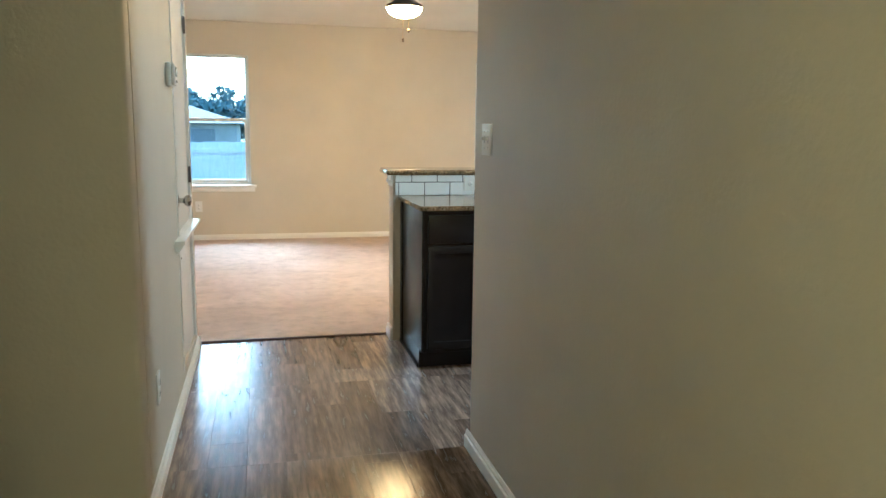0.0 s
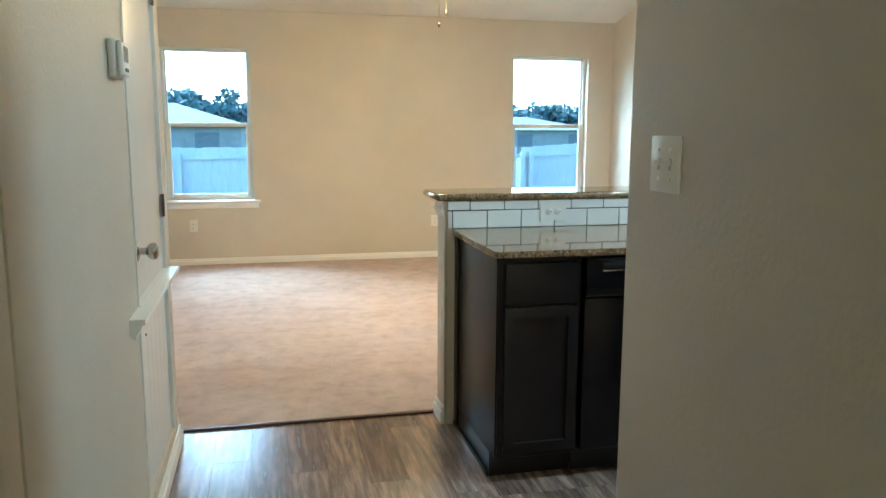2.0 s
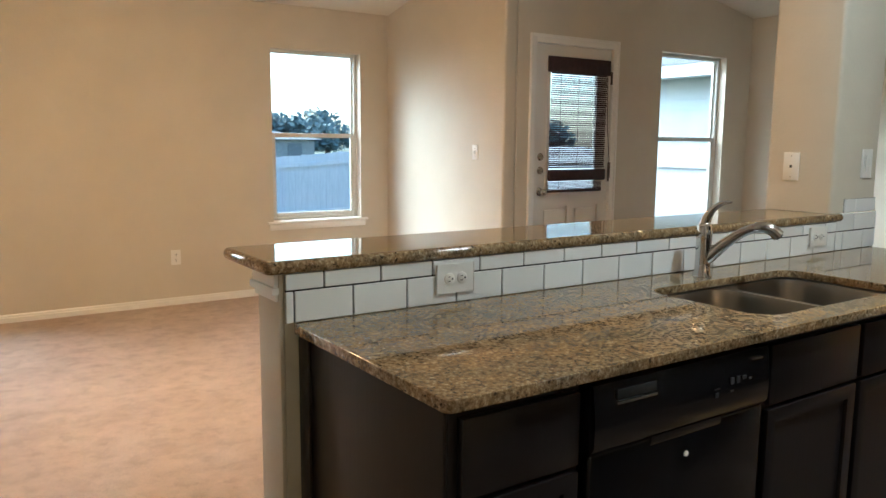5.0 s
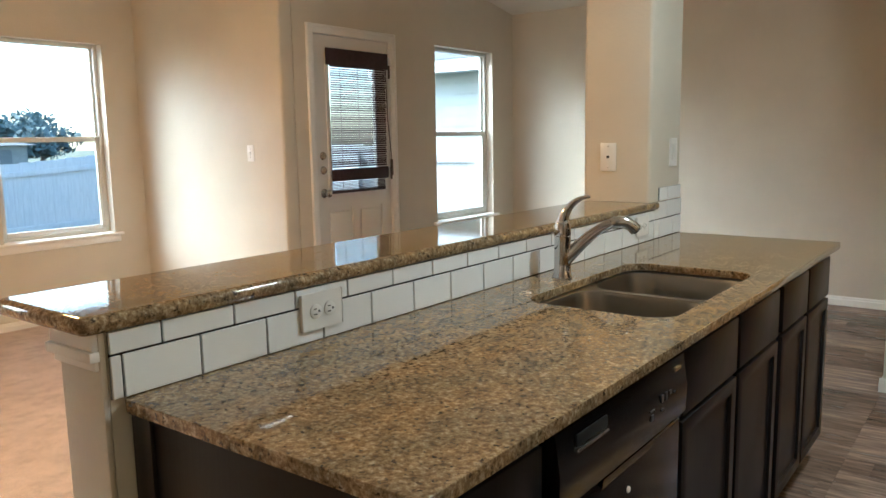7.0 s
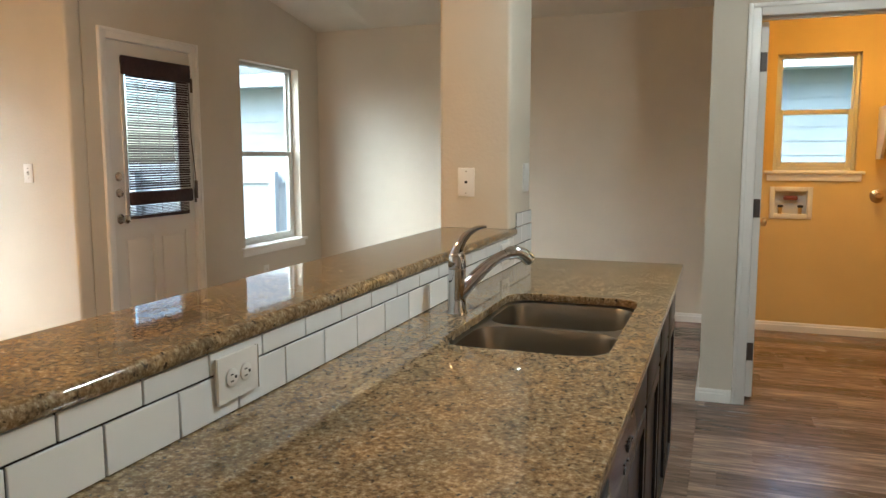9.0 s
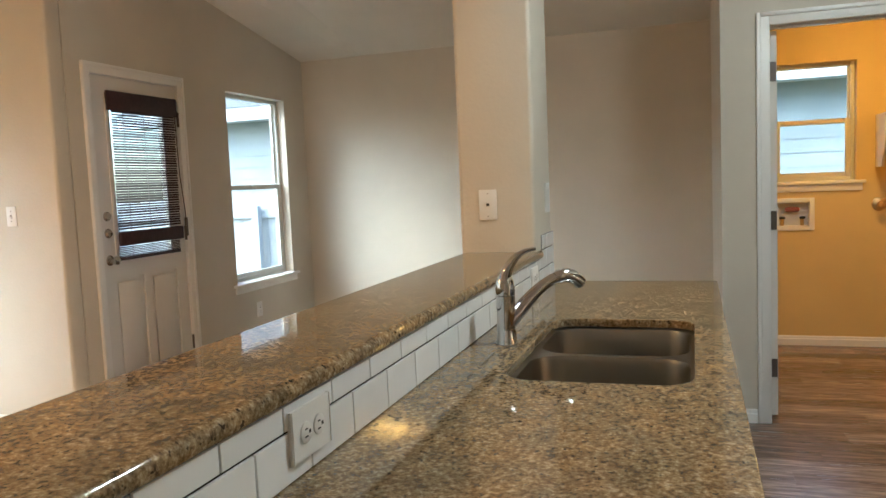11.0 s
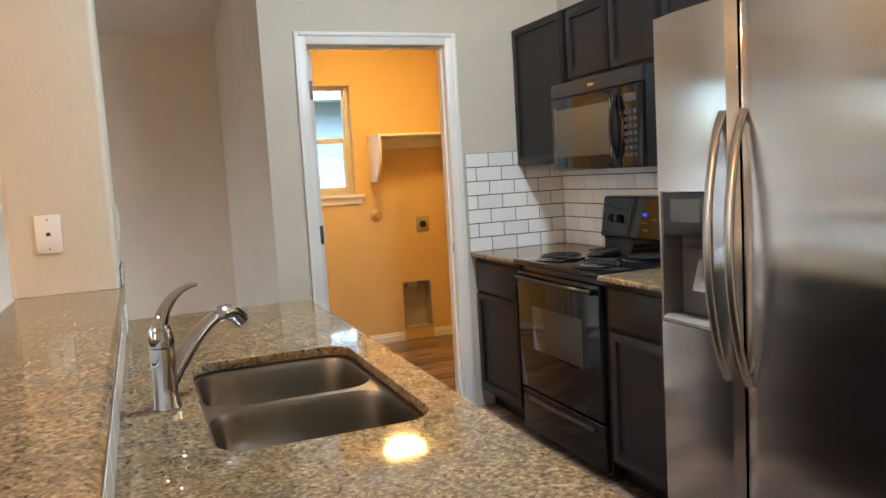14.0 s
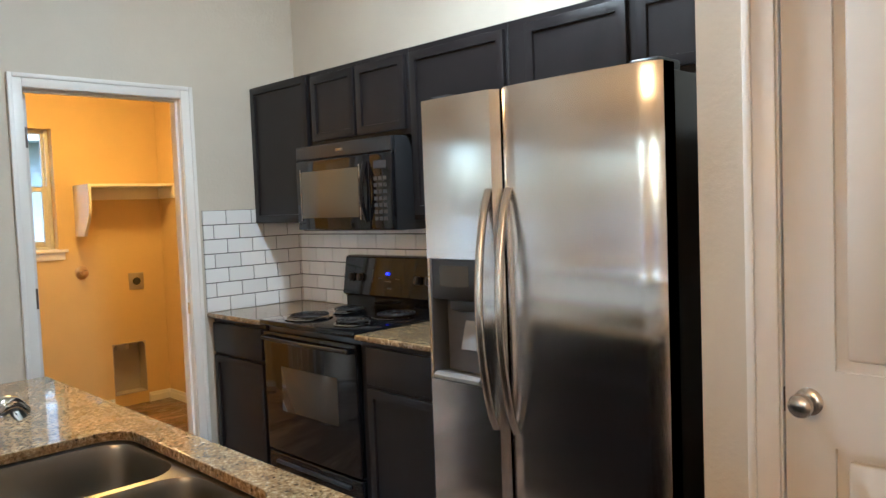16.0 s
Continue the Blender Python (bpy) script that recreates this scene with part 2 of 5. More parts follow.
def lathe(bm, rings, m=None, n=28):
    """A turned shape from (radius, height) rings about z."""
    loops = []
    for r, z in rings:
        loops.append([bm.verts.new((m or Matrix()) @ Vector((r * math.cos(2 * math.pi * k / n), r * math.sin(2 * math.pi * k / n), z))) for k in range(n)])
    for a, b in zip(loops, loops[1:]):
        for k in range(n):
            bm.faces.new((a[k], a[(k + 1) % n], b[(k + 1) % n], b[k]))
    bm.faces.new(loops[0][::-1]), bm.faces.new(loops[-1])
    bmesh.ops.recalc_face_normals(bm, faces=bm.faces)
    return bm


def tube(bm, pts, radii, n=16):
    """A bent pipe through points, with a radius at each; round caps."""
    pts = [Vector(p) for p in pts]
    loops, side = [], None
    for k, p in enumerate(pts):
        way = (pts[min(k + 1, len(pts) - 1)] - pts[max(k - 1, 0)]).normalized()
        ref = side if side is not None else (Vector((1, 0, 0)) if abs(way.x) < 0.9 else Vector((0, 1, 0)))
        side = (ref - way * ref.dot(way)).normalized()
        other = way.cross(side)
        r = radii[k] if isinstance(radii, (list, tuple)) else radii
        rx, ry = r if isinstance(r, tuple) else (r, r)
        loops.append([bm.verts.new(p + side * rx * math.cos(2 * math.pi * i / n) + other * ry * math.sin(2 * math.pi * i / n)) for i in range(n)])
    for a, b in zip(loops, loops[1:]):
        for i in range(n):
            bm.faces.new((a[i], a[(i + 1) % n], b[(i + 1) % n], b[i]))
    bm.faces.new(loops[0][::-1]), bm.faces.new(loops[-1])
    bmesh.ops.recalc_face_normals(bm, faces=bm.faces)
    return bm


def prism(bm, outline, axis, a, b):
    """An outline drawn in a plane and pushed along an axis. axis x: (y, z); y: (x, z); z: (x, y)."""
    def at(p, d):
        return {"x": (d, p[0], p[1]), "y": (p[0], d, p[1]), "z": (p[0], p[1], d)}[axis]
    lo, hi = [bm.verts.new(at(p, a)) for p in outline], [bm.verts.new(at(p, b)) for p in outline]
    for k in range(len(outline)):
        j = (k + 1) % len(outline)
        bm.faces.new((lo[k], lo[j], hi[j], hi[k]))
    bm.faces.new(lo[::-1]), bm.faces.new(hi)
    bmesh.ops.recalc_face_normals(bm, faces=bm.faces)
    return bm


def level(ob):
    """Polished level faces stay flat; only the rounded edges are smooth."""
    for p in ob.data.polygons:
        if abs(p.normal.z) > 0.999:
            p.use_smooth = False
    return ob


def mesh_of(name, bm, material, smooth=False, flat=1e9):
    me = bpy.data.meshes.new(name)
    bm.to_mesh(me)
    bm.free()
    me.materials.append(material)
    if smooth:
        for p in me.polygons:
            p.use_smooth = p.area < flat
        me.set_sharp_from_angle(angle=radians(38))
    return me


def part(name, bm, material, parent=None, label="", smooth=True, flat=0.004):
    """One mesh object, under its thing if it has one."""
    ob = new(name, mesh_of(name, bm, material, smooth, flat))
    if parent:
        ob.parent = parent
        ob.matrix_parent_inverse = parent.matrix_basis.inverted()
    return tagged(ob, label)


def thing(name, at, label, category, group="", kind=""):
    ob = new(name)
    ob.matrix_basis = Matrix.Translation(at)
    ob.empty_display_size = 0.05
    return tagged(ob, label, category, group, kind)


def structure(name, bm, material, label, category, smooth=False):
    return tagged(part(name, bm, material, None, "", smooth), label, category, "", "structure")


def wall(name, axis, along, across, z, holes=(), material=None, label="", round_r=0.0):
    """A wall with openings right through it. axis: the way it runs. holes: (from, to, bottom, top)."""
    bm = bmesh.new()
    cuts = sorted({along[0], along[1], *[h[0] for h in holes], *[h[1] for h in holes]})
    for a, b in zip(cuts, cuts[1:]):
        spans, low = [], z[0]
        for h in sorted(holes, key=lambda h: h[2]):
            if h[0] <= a + 1e-6 and h[1] >= b - 1e-6:
                if h[2] > low + 1e-6:
                    spans.append((low, h[2]))
                low = h[3]
        spans.append((low, z[1]))
        for lo, hi in spans:
            if axis == "x":
                box(bm, a, b, across[0], across[1], lo, hi)
            else:
                box(bm, across[0], across[1], a, b, lo, hi)
    bmesh.ops.remove_doubles(bm, verts=bm.verts, dist=1e-5)
    if round_r:
        edges = [e for e in bm.edges if abs(e.verts[0].co.z - e.verts[1].co.z) > 0.5]
        bmesh.ops.bevel(bm, geom=edges, offset=round_r, segments=4, affect="EDGES", profile=0.5)
    return structure(name, bm, material or WALL, label or "beige painted plaster wall with orange-peel texture", "wall", bool(round_r))


# ---- the large structure ----
TOP = 3.35
W_W, N_W, E_W, JOG, NOOK = -1.20, 9.13, 6.76, 3.79, 7.393
WIN1, WIN2, WIN3, WIN4 = (-0.862, -0.025, 0.645, 2.115), (2.655, 3.505, 0.645, 2.115), (5.51, 6.40, 0.62, 2.13), (2.83, 3.40, 1.245, 2.12)
wall("wall_north", "x", (W_W - 0.12, JOG + 0.0), (N_W, N_W + 0.14), (0, TOP), [WIN1, WIN2])
wall("wall_west", "y", (4.50, N_W), (W_W - 0.14, W_W), (0, TOP))
wall("wall_jog", "y", (NOOK, N_W + 0.14), (JOG, JOG + 0.12), (0, TOP), round_r=0.018)
wall("wall_nook", "x", (JOG + 0.12, E_W + 0.14), (NOOK, NOOK + 0.14), (0, TOP), [(4.07, 4.925, 0.0, 2.115), WIN3])
wall("wall_east", "y", (3.71, NOOK), (E_W, E_W + 0.14), (0, TOP))
wall("wall_nook_south", "x", (4.775, E_W), (3.71, 3.83), (0, TOP))
wall_laundry = wall("wall_laundry", "y", (2.08, 3.83), (4.655, 4.775), (0, TOP), [(2.801, 3.605, 0.0, 2.10)], round_r=0.0)
wall("wall_laundry_east", "y", (1.93, 3.71), (6.66, 6.80), (0, 2.5), [WIN4, (2.235, 2.49, 0.09, 0.49), (3.135, 3.385, 0.905, 1.10)], LAUN, "warm yellow painted laundry wall")
wall("wall_laundry_south", "x", (4.775, 6.66), (1.93, 2.05), (0, 2.5), (), LAUN, "warm yellow painted laundry wall")
structure("wall_laundry_lining", slab(4.775, 4.78, 2.05, 2.75, 0, 2.45), LAUN, "warm yellow painted laundry wall", "wall")
structure("wall_laundry_north", slab(4.79, 6.66, 3.69, 3.706, 0, 2.45), LAUN, "warm yellow painted laundry wall", "wall")
wall_kitchen = wall("wall_kitchen_south", "x", (1.55, 4.775), (1.96, 2.08), (0, TOP))
wall("wall_fridge_side", "y", (2.08, 2.78), (1.55, 1.65), (0, TOP))
wall("wall_pantry", "x", (1.00, 1.65), (2.78, 2.90), (0, TOP), [(1.01, 1.455, 0.0, 2.09)])
wall("wall_hall_east", "y", (-1.5, 2.895), (0.905, 1.00), (0, TOP), round_r=0.02)
wall("wall_hall_west", "y", (2.60, 4.62), (-0.43, -0.31), (0, TOP), [(3.775, 4.475, 0.12, 2.06)])
wall("wall_passage", "x", (-2.2, -0.31), (2.48, 2.60), (0, TOP), round_r=0.02)
wall("wall_living_south", "x", (W_W - 0.12, -0.43), (4.50, 4.62), (0, TOP))
wall("wall_hall_near", "y", (-1.5, 1.1), (-0.43, -0.31), (0, TOP))
wall("wall_passage_near", "x", (-2.2, -0.43), (0.98, 1.1), (0, TOP))
wall("wall_passage_end", "y", (0.98, 2.60), (-2.32, -2.2), (0, TOP))
wall("wall_hall_back", "x", (-0.43, 1.0), (-1.62, -1.5), (0, TOP))
wall_stub = wall("wall_stub", "x", (3.257, 3.60), (4.555, 4.86), (1.071, TOP), round_r=0.018)
wall_stub_base = wall("wall_stub_base", "x", (3.30, 3.615), (4.56, 4.84), (0.0, 1.036))
wall_knee = wall("wall_knee", "x", (0.875, 3.30), (4.56, 4.69), (0.0, 1.036))
wall("wall_closet_back", "y", (3.60, 4.50), (-1.1, -1.0), (0, TOP))


def vault(x, y):
    return min(3.0, 2.475 + 0.225 * (N_W - y), 2.52 + 0.225 * (E_W - x))


def ceiling():
    bm = bmesh.new()
    for x0, x1, y0, y1 in ((-1.26, 3.86, 1.98, 9.12), (3.86, 6.88, 3.75, 7.45), (3.86, 4.72, 1.98, 3.75)):
        bm.faces.new([bm.verts.new((x, y, 0)) for x, y in ((x0, y0), (x1, y0), (x1, y1), (x0, y1))])
    for co, no in (((0, N_W - 0.525 / 0.225, 0), (0, 1, 0)), ((E_W - 0.48 / 0.225, 0, 0), (1, 0, 0)), ((E_W - 0.2, N_W, 0), (1, -1, 0))):
        bmesh.ops.bisect_plane(bm, geom=bm.verts[:] + bm.edges[:] + bm.faces[:], plane_co=co, plane_no=no)
    for v in bm.verts:
        v.co.z = vault(v.co.x, v.co.y)
    up = bmesh.ops.extrude_face_region(bm, geom=bm.faces[:])["geom"]
    for v in up:
        if isinstance(v, bmesh.types.BMVert):
            v.co.z = TOP + 0.1
    bmesh.ops.recalc_face_normals(bm, faces=bm.faces)
    return structure("ceiling", bm, CEIL, "off-white textured vaulted ceiling", "ceiling")


ceiling()
structure("ceiling_hall", slab(-2.3, 0.96, -1.6, 2.55, 2.44, 2.52), CEIL, "off-white textured flat ceiling", "ceiling")
structure("ceiling_hall_end", slab(-0.4, 0.92, 2.55, 2.89, 2.44, 2.52), CEIL, "off-white textured flat ceiling", "ceiling")
structure("ceiling_laundry", slab(4.78, 6.66, 2.05, 3.70, 2.44, 2.5), CEIL, "off-white laundry ceiling", "ceiling")
structure("ceiling_closet", slab(-1.0, -0.43, 3.6, 4.5, 2.44, 2.5), CEIL, "off-white closet ceiling", "ceiling")
structure("ceiling_pantry", slab(1.0, 1.55, 2.0, 2.78, 2.44, 2.5), CEIL, "off-white pantry ceiling", "ceiling")

floor = structure("floor", slab(-2.3, 6.8, -1.6, 7.39, -0.12, -0.006), SUBFLOOR, "grey-brown wood-look plank floor", "floor")
structure("carpet", slab(W_W, 3.77, 4.735, N_W, -0.004, 0.012, bevel=0.006), CARPET, "worn pinkish beige wall-to-wall carpet", "carpet")
structure("trim_carpet_strip", slab(-0.31, 0.86, 4.715, 4.735, -0.004, 0.010, bevel=0.003), STRIP, "dark red carpet edge strip", "trim")

# ---- trim ----
def baseboard(bits, name="baseboard", label="white painted stepped baseboard"):
    """Runs of (axis, plane, from, to, side): a board with a thinner upper lip against each wall."""
    bm = bmesh.new()
    for axis, plane, a, b, side in bits:
        prof = [(0, 0), (0.016, 0), (0.016, 0.048), (0.010, 0.053), (0.010, 0.062), (0.005, 0.073), (0, 0.073)]
        prism(bm, [(plane + side * (d + 0.001), z) for d, z in prof], "x" if axis == "x" else "y", a, b)
    return structure(name, bm, TRIM, label, "baseboard")


baseboard([("x", N_W, W_W, JOG, -1)])
baseboard([("y", JOG, NOOK, N_W, -1)])
baseboard([("x", NOOK, JOG - 0.016, 4.025, -1), ("x", NOOK, 4.985, E_W, -1)])
baseboard([("y", E_W, 3.83, NOOK - 0.018, -1)])
baseboard([("x", 3.83, 4.64, E_W - 0.018, 1), ("y", 4.655, 3.66, 3.846, -1)])
baseboard([("y", -0.31, 2.48, 4.636, 1)])
baseboard([("x", 4.62, W_W, -0.294, 1)])
baseboard([("y", 0.905, -1.5, 2.911, -1)])
baseboard([("y", 6.66, 2.497, 3.69, -1), ("y", 6.66, 2.05, 2.228, -1), ("x", 2.05, 4.78, 6.642, 1)])
baseboard([("x", 2.48, -2.2, -0.29, -1)])
baseboard([("x", 4.69, 0.90, 3.30, 1)])


def casing(bm, axis, plane, side, a, b, top, w=0.065, bottom=0.0):
    """Moulded casing round a door opening: two uprights and a head with a raised outer bead."""
    def bx(u0, u1, d0, d1, z0, z1, bev):
        lo, hi = sorted((plane + side * d0, plane + side * d1))
        if axis == "x":
            box(bm, u0, u1, lo, hi, z0, z1, bev, 2)
        else:
            box(bm, lo, hi, u0, u1, z0, z1, bev, 2)
    for u0, u1, v0, v1 in ((a - w, a, a - w, a - w + 0.022), (b, b + w, b + w - 0.022, b + w)):
        bx(u0, u1, 0.001, 0.013, bottom, top + w, 0.003)
        bx(v0, v1, 0.013, 0.022, bottom, top + w, 0.004)
    bx(a, b, 0.001, 0.013, top, top + w, 0.003)
    bx(a - w + 0.022, b + w - 0.022, 0.013, 0.022, top + w - 0.022, top + w, 0.004)
    return bm


# ---- windows ----
def window(name, axis, plane, hole, label, out=1):
    """A single-hung window in a plaster reveal: fixed upper light, lower sash set inward, stool and apron."""
    a, b, z0, z1 = hole
    t = thing(name, (a, plane, z0) if axis == "x" else (plane, a, z0), label, "window", "", "structure")

    def bx(u0, u1, v0, v1, lo, hi, bev=0.0, bm=None):
        bm = bm or bmesh.new()
        v0, v1 = sorted((out * v0, out * v1))
        return box(bm, u0, u1, plane + v0, plane + v1, lo, hi, bev) if axis == "x" else box(bm, plane + v0, plane + v1, u0, u1, lo, hi, bev)
    mid = z0 + (z1 - z0) * 0.505
    fr = bmesh.new()
    for u0, u1, lo, hi in ((a, a + 0.028, z0, z1), (b - 0.028, b, z0, z1), (a + 0.028, b - 0.028, z1 - 0.03, z1), (a + 0.028, b - 0.028, z0, z0 + 0.026)):
        bx(u0, u1, 0.075, 0.135, lo, hi, 0.003, fr)
    part("window_frame", fr, VINYL, t)
    up = bmesh.new()
    for u0, u1, lo, hi in ((a + 0.028, a + 0.045, mid, z1 - 0.03), (b - 0.045, b - 0.028, mid, z1 - 0.03), (a + 0.028, b - 0.028, mid - 0.012, mid + 0.018)):
        bx(u0, u1, 0.104, 0.128, lo, hi, 0.002, up)
    part("upper_sash", up, VINYL, t)
    lo_s = bmesh.new()
    for u0, u1, lo, hi in ((a + 0.028, a + 0.062, z0 + 0.026, mid + 0.02), (b - 0.062, b - 0.028, z0 + 0.026, mid + 0.02), (a + 0.062, b - 0.062, z0 + 0.026, z0 + 0.066), (a + 0.062, b - 0.062, mid - 0.018, mid + 0.02)):
        bx(u0, u1, 0.078, 0.103, lo, hi, 0.003, lo_s)
    sash = part("lower_sash", lo_s, VINYL, t)
    c = (a + b) / 2
    part("sash_lock", bx(c - 0.03, c + 0.03, 0.066, 0.078, mid - 0.004, mid + 0.014, 0.003), VINYL, sash)
    for nm, pane in (("upper_pane", bx(a + 0.04, b - 0.04, 0.114, 0.118, mid + 0.012, z1 - 0.026)), ("lower_pane", bx(a + 0.057, b - 0.057, 0.088, 0.092, z0 + 0.06, mid - 0.012))):
        g = part(nm, pane, GLASS, t, "", False)
        g.visible_shadow = False
    sill = bx(a - 0.06, b + 0.06, -0.035, -0.002, z0 - 0.022, z0 + 0.001, 0.005)
    bx(a + 0.001, b - 0.001, -0.004, 0.077, z0 - 0.0, z0 + 0.004, 0.0, sill)
    bx(a - 0.04, b + 0.04, -0.016, -0.002, z0 - 0.075, z0 - 0.0225, 0.004, sill)
    part("window_sill", sill, TRIM, t)
    return t


window("window_1", "x", N_W, WIN1, "single-hung vinyl window with white sill over a fenced yard")
window("window_2", "x", N_W, WIN2, "single-hung vinyl window with white sill beside the corner")
window("window_3", "x", NOOK, WIN3, "single-hung vinyl window facing the neighbouring house")
window("window_4", "y", 6.66, WIN4, "small single-hung laundry window with tan sill")


# ---- small wall fittings ----
def facing(at, way):
    """A pose whose local x runs along the wall, y into the room, z up."""
    z = Vector((0, 0, 1))
    y = Vector(way)
    x = y.cross(z)
    return Matrix.Translation(at) @ Matrix((x, y, z)).transposed().to_4x4()


def wall_plate(name, at, way, w, h, kind, label, category, group=""):
    """A cover plate on a wall: duplex (two sockets), toggle, toggles (two switches), rocker or jack."""
    t = thing(name, at, label, category, group)
    m = facing(at, way)
    part("plate", box(bmesh.new(), -w / 2, w / 2, 0.0005, 0.006, -h / 2, h / 2, 0.002, 2, m), PLASTIC, t)
    wide = w > h
    if kind == "duplex":
        for s in (-1, 1):
            cx, cz = (s * 0.021, 0) if wide else (0, s * 0.021)
            f = bmesh.new()
            lathe(f, [(0.0165, 0), (0.0165, 0.003), (0.015, 0.004)], m @ Matrix.Translation((cx, 0.0055, cz)) @ pose(0, 0, 0, -90), 20)
            face = part("socket_face", f, PLASTIC, t)
            sl = bmesh.new()
            for dx, dz, ww, hh in ((-0.006, 0.003, 0.0022, 0.009), (0.006, 0.003, 0.0022, 0.007), (0, -0.008, 0.005, 0.005)):
                if wide:
                    dx, dz, ww, hh = dz, dx, hh, ww
                box(sl, cx + dx - ww / 2, cx + dx + ww / 2, 0.0094, 0.0104, cz + dz - hh / 2, cz + dz + hh / 2, 0, 2, m)
            part("socket_slots", sl, SLOT, face, "dark slots")
    elif kind in ("toggle", "toggles"):
        for cx in ((-0.023, 0.023) if kind == "toggles" else (0,)):
            part("toggle_slot", box(bmesh.new(), cx - 0.005, cx + 0.005, 0.006, 0.007, -0.012, 0.012, 0, 2, m), LGREY, t, "grey toggle slot")
            part("toggle", box(bmesh.new(), cx - 0.004, cx + 0.004, 0.006, 0.018, -0.002, 0.010, 0.0015, 2, m), PLASTIC, t)
            for s in (-1, 1):
                part("screw", lathe(bmesh.new(), [(0.003, 0), (0.0025, 0.001)], m @ Matrix.Translation((cx, 0.006, s * 0.03)) @ pose(0, 0, 0, -90), 10), NICKEL, t)
    elif kind == "rocker":
        part("rocker", box(bmesh.new(), -0.016, 0.016, 0.006, 0.010, -0.033, 0.033, 0.002, 2, m), PLASTIC, t)
    else:
        part("jack_hole", box(bmesh.new(), -0.006, 0.006, 0.006, 0.0075, -0.005, 0.006, 0.001, 2, m), SLOT, t, "dark jack hole")
        for s in (-1, 1):
            part("screw", lathe(bmesh.new(), [(0.003, 0), (0.0025, 0.001)], m @ Matrix.Translation((0, 0.006, s * 0.045)) @ pose(0, 0, 0, -90), 10), NICKEL, t)
    return t


G = "outlets low on the living room wall"
wall_plate("light_switch", (0.905, 2.712, 1.282), (-1, 0, 0), 0.118, 0.116, "toggles", "white double toggle light switch on the hall wall", "switch")
wall_plate("wall_outlet", (-0.31, 2.842, 0.36), (1, 0, 0), 0.072, 0.116, "duplex", "white duplex outlet above the hall baseboard", "outlet")
wall_plate("wall_outlet", (-0.618, N_W, 0.40), (0, -1, 0), 0.072, 0.116, "duplex", "white duplex outlet low on the living room wall", "outlet", G)
wall_plate("wall_outlet", (1.815, N_W, 0.40), (0, -1, 0), 0.072, 0.116, "duplex", "white duplex outlet low on the living room wall", "outlet", G)
wall_plate("wall_outlet", (5.80, NOOK, 0.38), (0, -1, 0), 0.072, 0.116, "duplex", "white duplex outlet under the nook window", "outlet")
wall_plate("light_switch", (JOG, 7.745, 1.265), (-1, 0, 0), 0.072, 0.116, "toggle", "white single toggle switch on the lit side wall", "switch")
wall_plate("phone_jack", (3.257, 4.742, 1.26), (-1, 0, 0), 0.072, 0.118, "jack", "white phone jack plate above the bar top", "jack")
wall_plate("light_switch", (3.50, 4.555, 1.275), (0, -1, 0), 0.072, 0.118, "rocker", "white rocker switch on the end of the stub wall", "switch")
wall_plate("counter_outlet", (1.368, 4.549, 0.983), (0, -1, 0), 0.122, 0.078, "duplex", "white duplex outlet set sideways in subway tile", "outlet")
wall_plate("counter_outlet", (3.16, 4.549, 0.985), (0, -1, 0), 0.118, 0.074, "duplex", "white duplex outlet in tile near the stub wall", "outlet")


def thermostat():
    t = thing("thermostat", (-0.31, 3.59, 1.54), "white plastic wall thermostat with grey display beside the closet door", "thermostat")
    m = facing((-0.31, 3.59, 1.54), (1, 0, 0))
    part("base", box(bmesh.new(), -0.066, 0.066, 0.0005, 0.022, -0.052, 0.052, 0.008, 3, m), PLASTIC, t)
    part("cover", box(bmesh.new(), -0.060, 0.060, 0.022, 0.038, -0.047, 0.047, 0.008, 3, m), PLASTIC, t)
    part("screen", box(bmesh.new(), -0.03, 0.035, 0.038, 0.0395, -0.008, 0.034, 0.001, 1, m), mat("lcd_grey", (0.30, 0.33, 0.30), 0.2), t, "grey display")
    for k in range(3):
        part("button", box(bmesh.new(), -0.024 + k * 0.018, -0.012 + k * 0.018, 0.038, 0.041, -0.034, -0.024, 0.002, 2, m), GREYP, t, "grey button")


thermostat()


# ---- doors ----
def knob(parent, at, way, material=None, name="door_knob"):
    """A round knob on a rose, standing out along way."""
    q = Vector(way).to_track_quat("Z", "Y").to_matrix().to_4x4()
    m = Matrix.Translation(at) @ q
    k = part(name, lathe(bmesh.new(), [(0.012, 0.004), (0.012, 0.030), (0.018, 0.034), (0.026, 0.042), (0.0285, 0.052), (0.026, 0.061), (0.017, 0.067), (0.004, 0.069)], m), material or NICKEL, parent, "satin metal knob")
    part("rose", lathe(bmesh.new(), [(0.033, 0.0), (0.033, 0.003), (0.027, 0.008), (0.013, 0.010)], m), material or NICKEL, k)
    return k


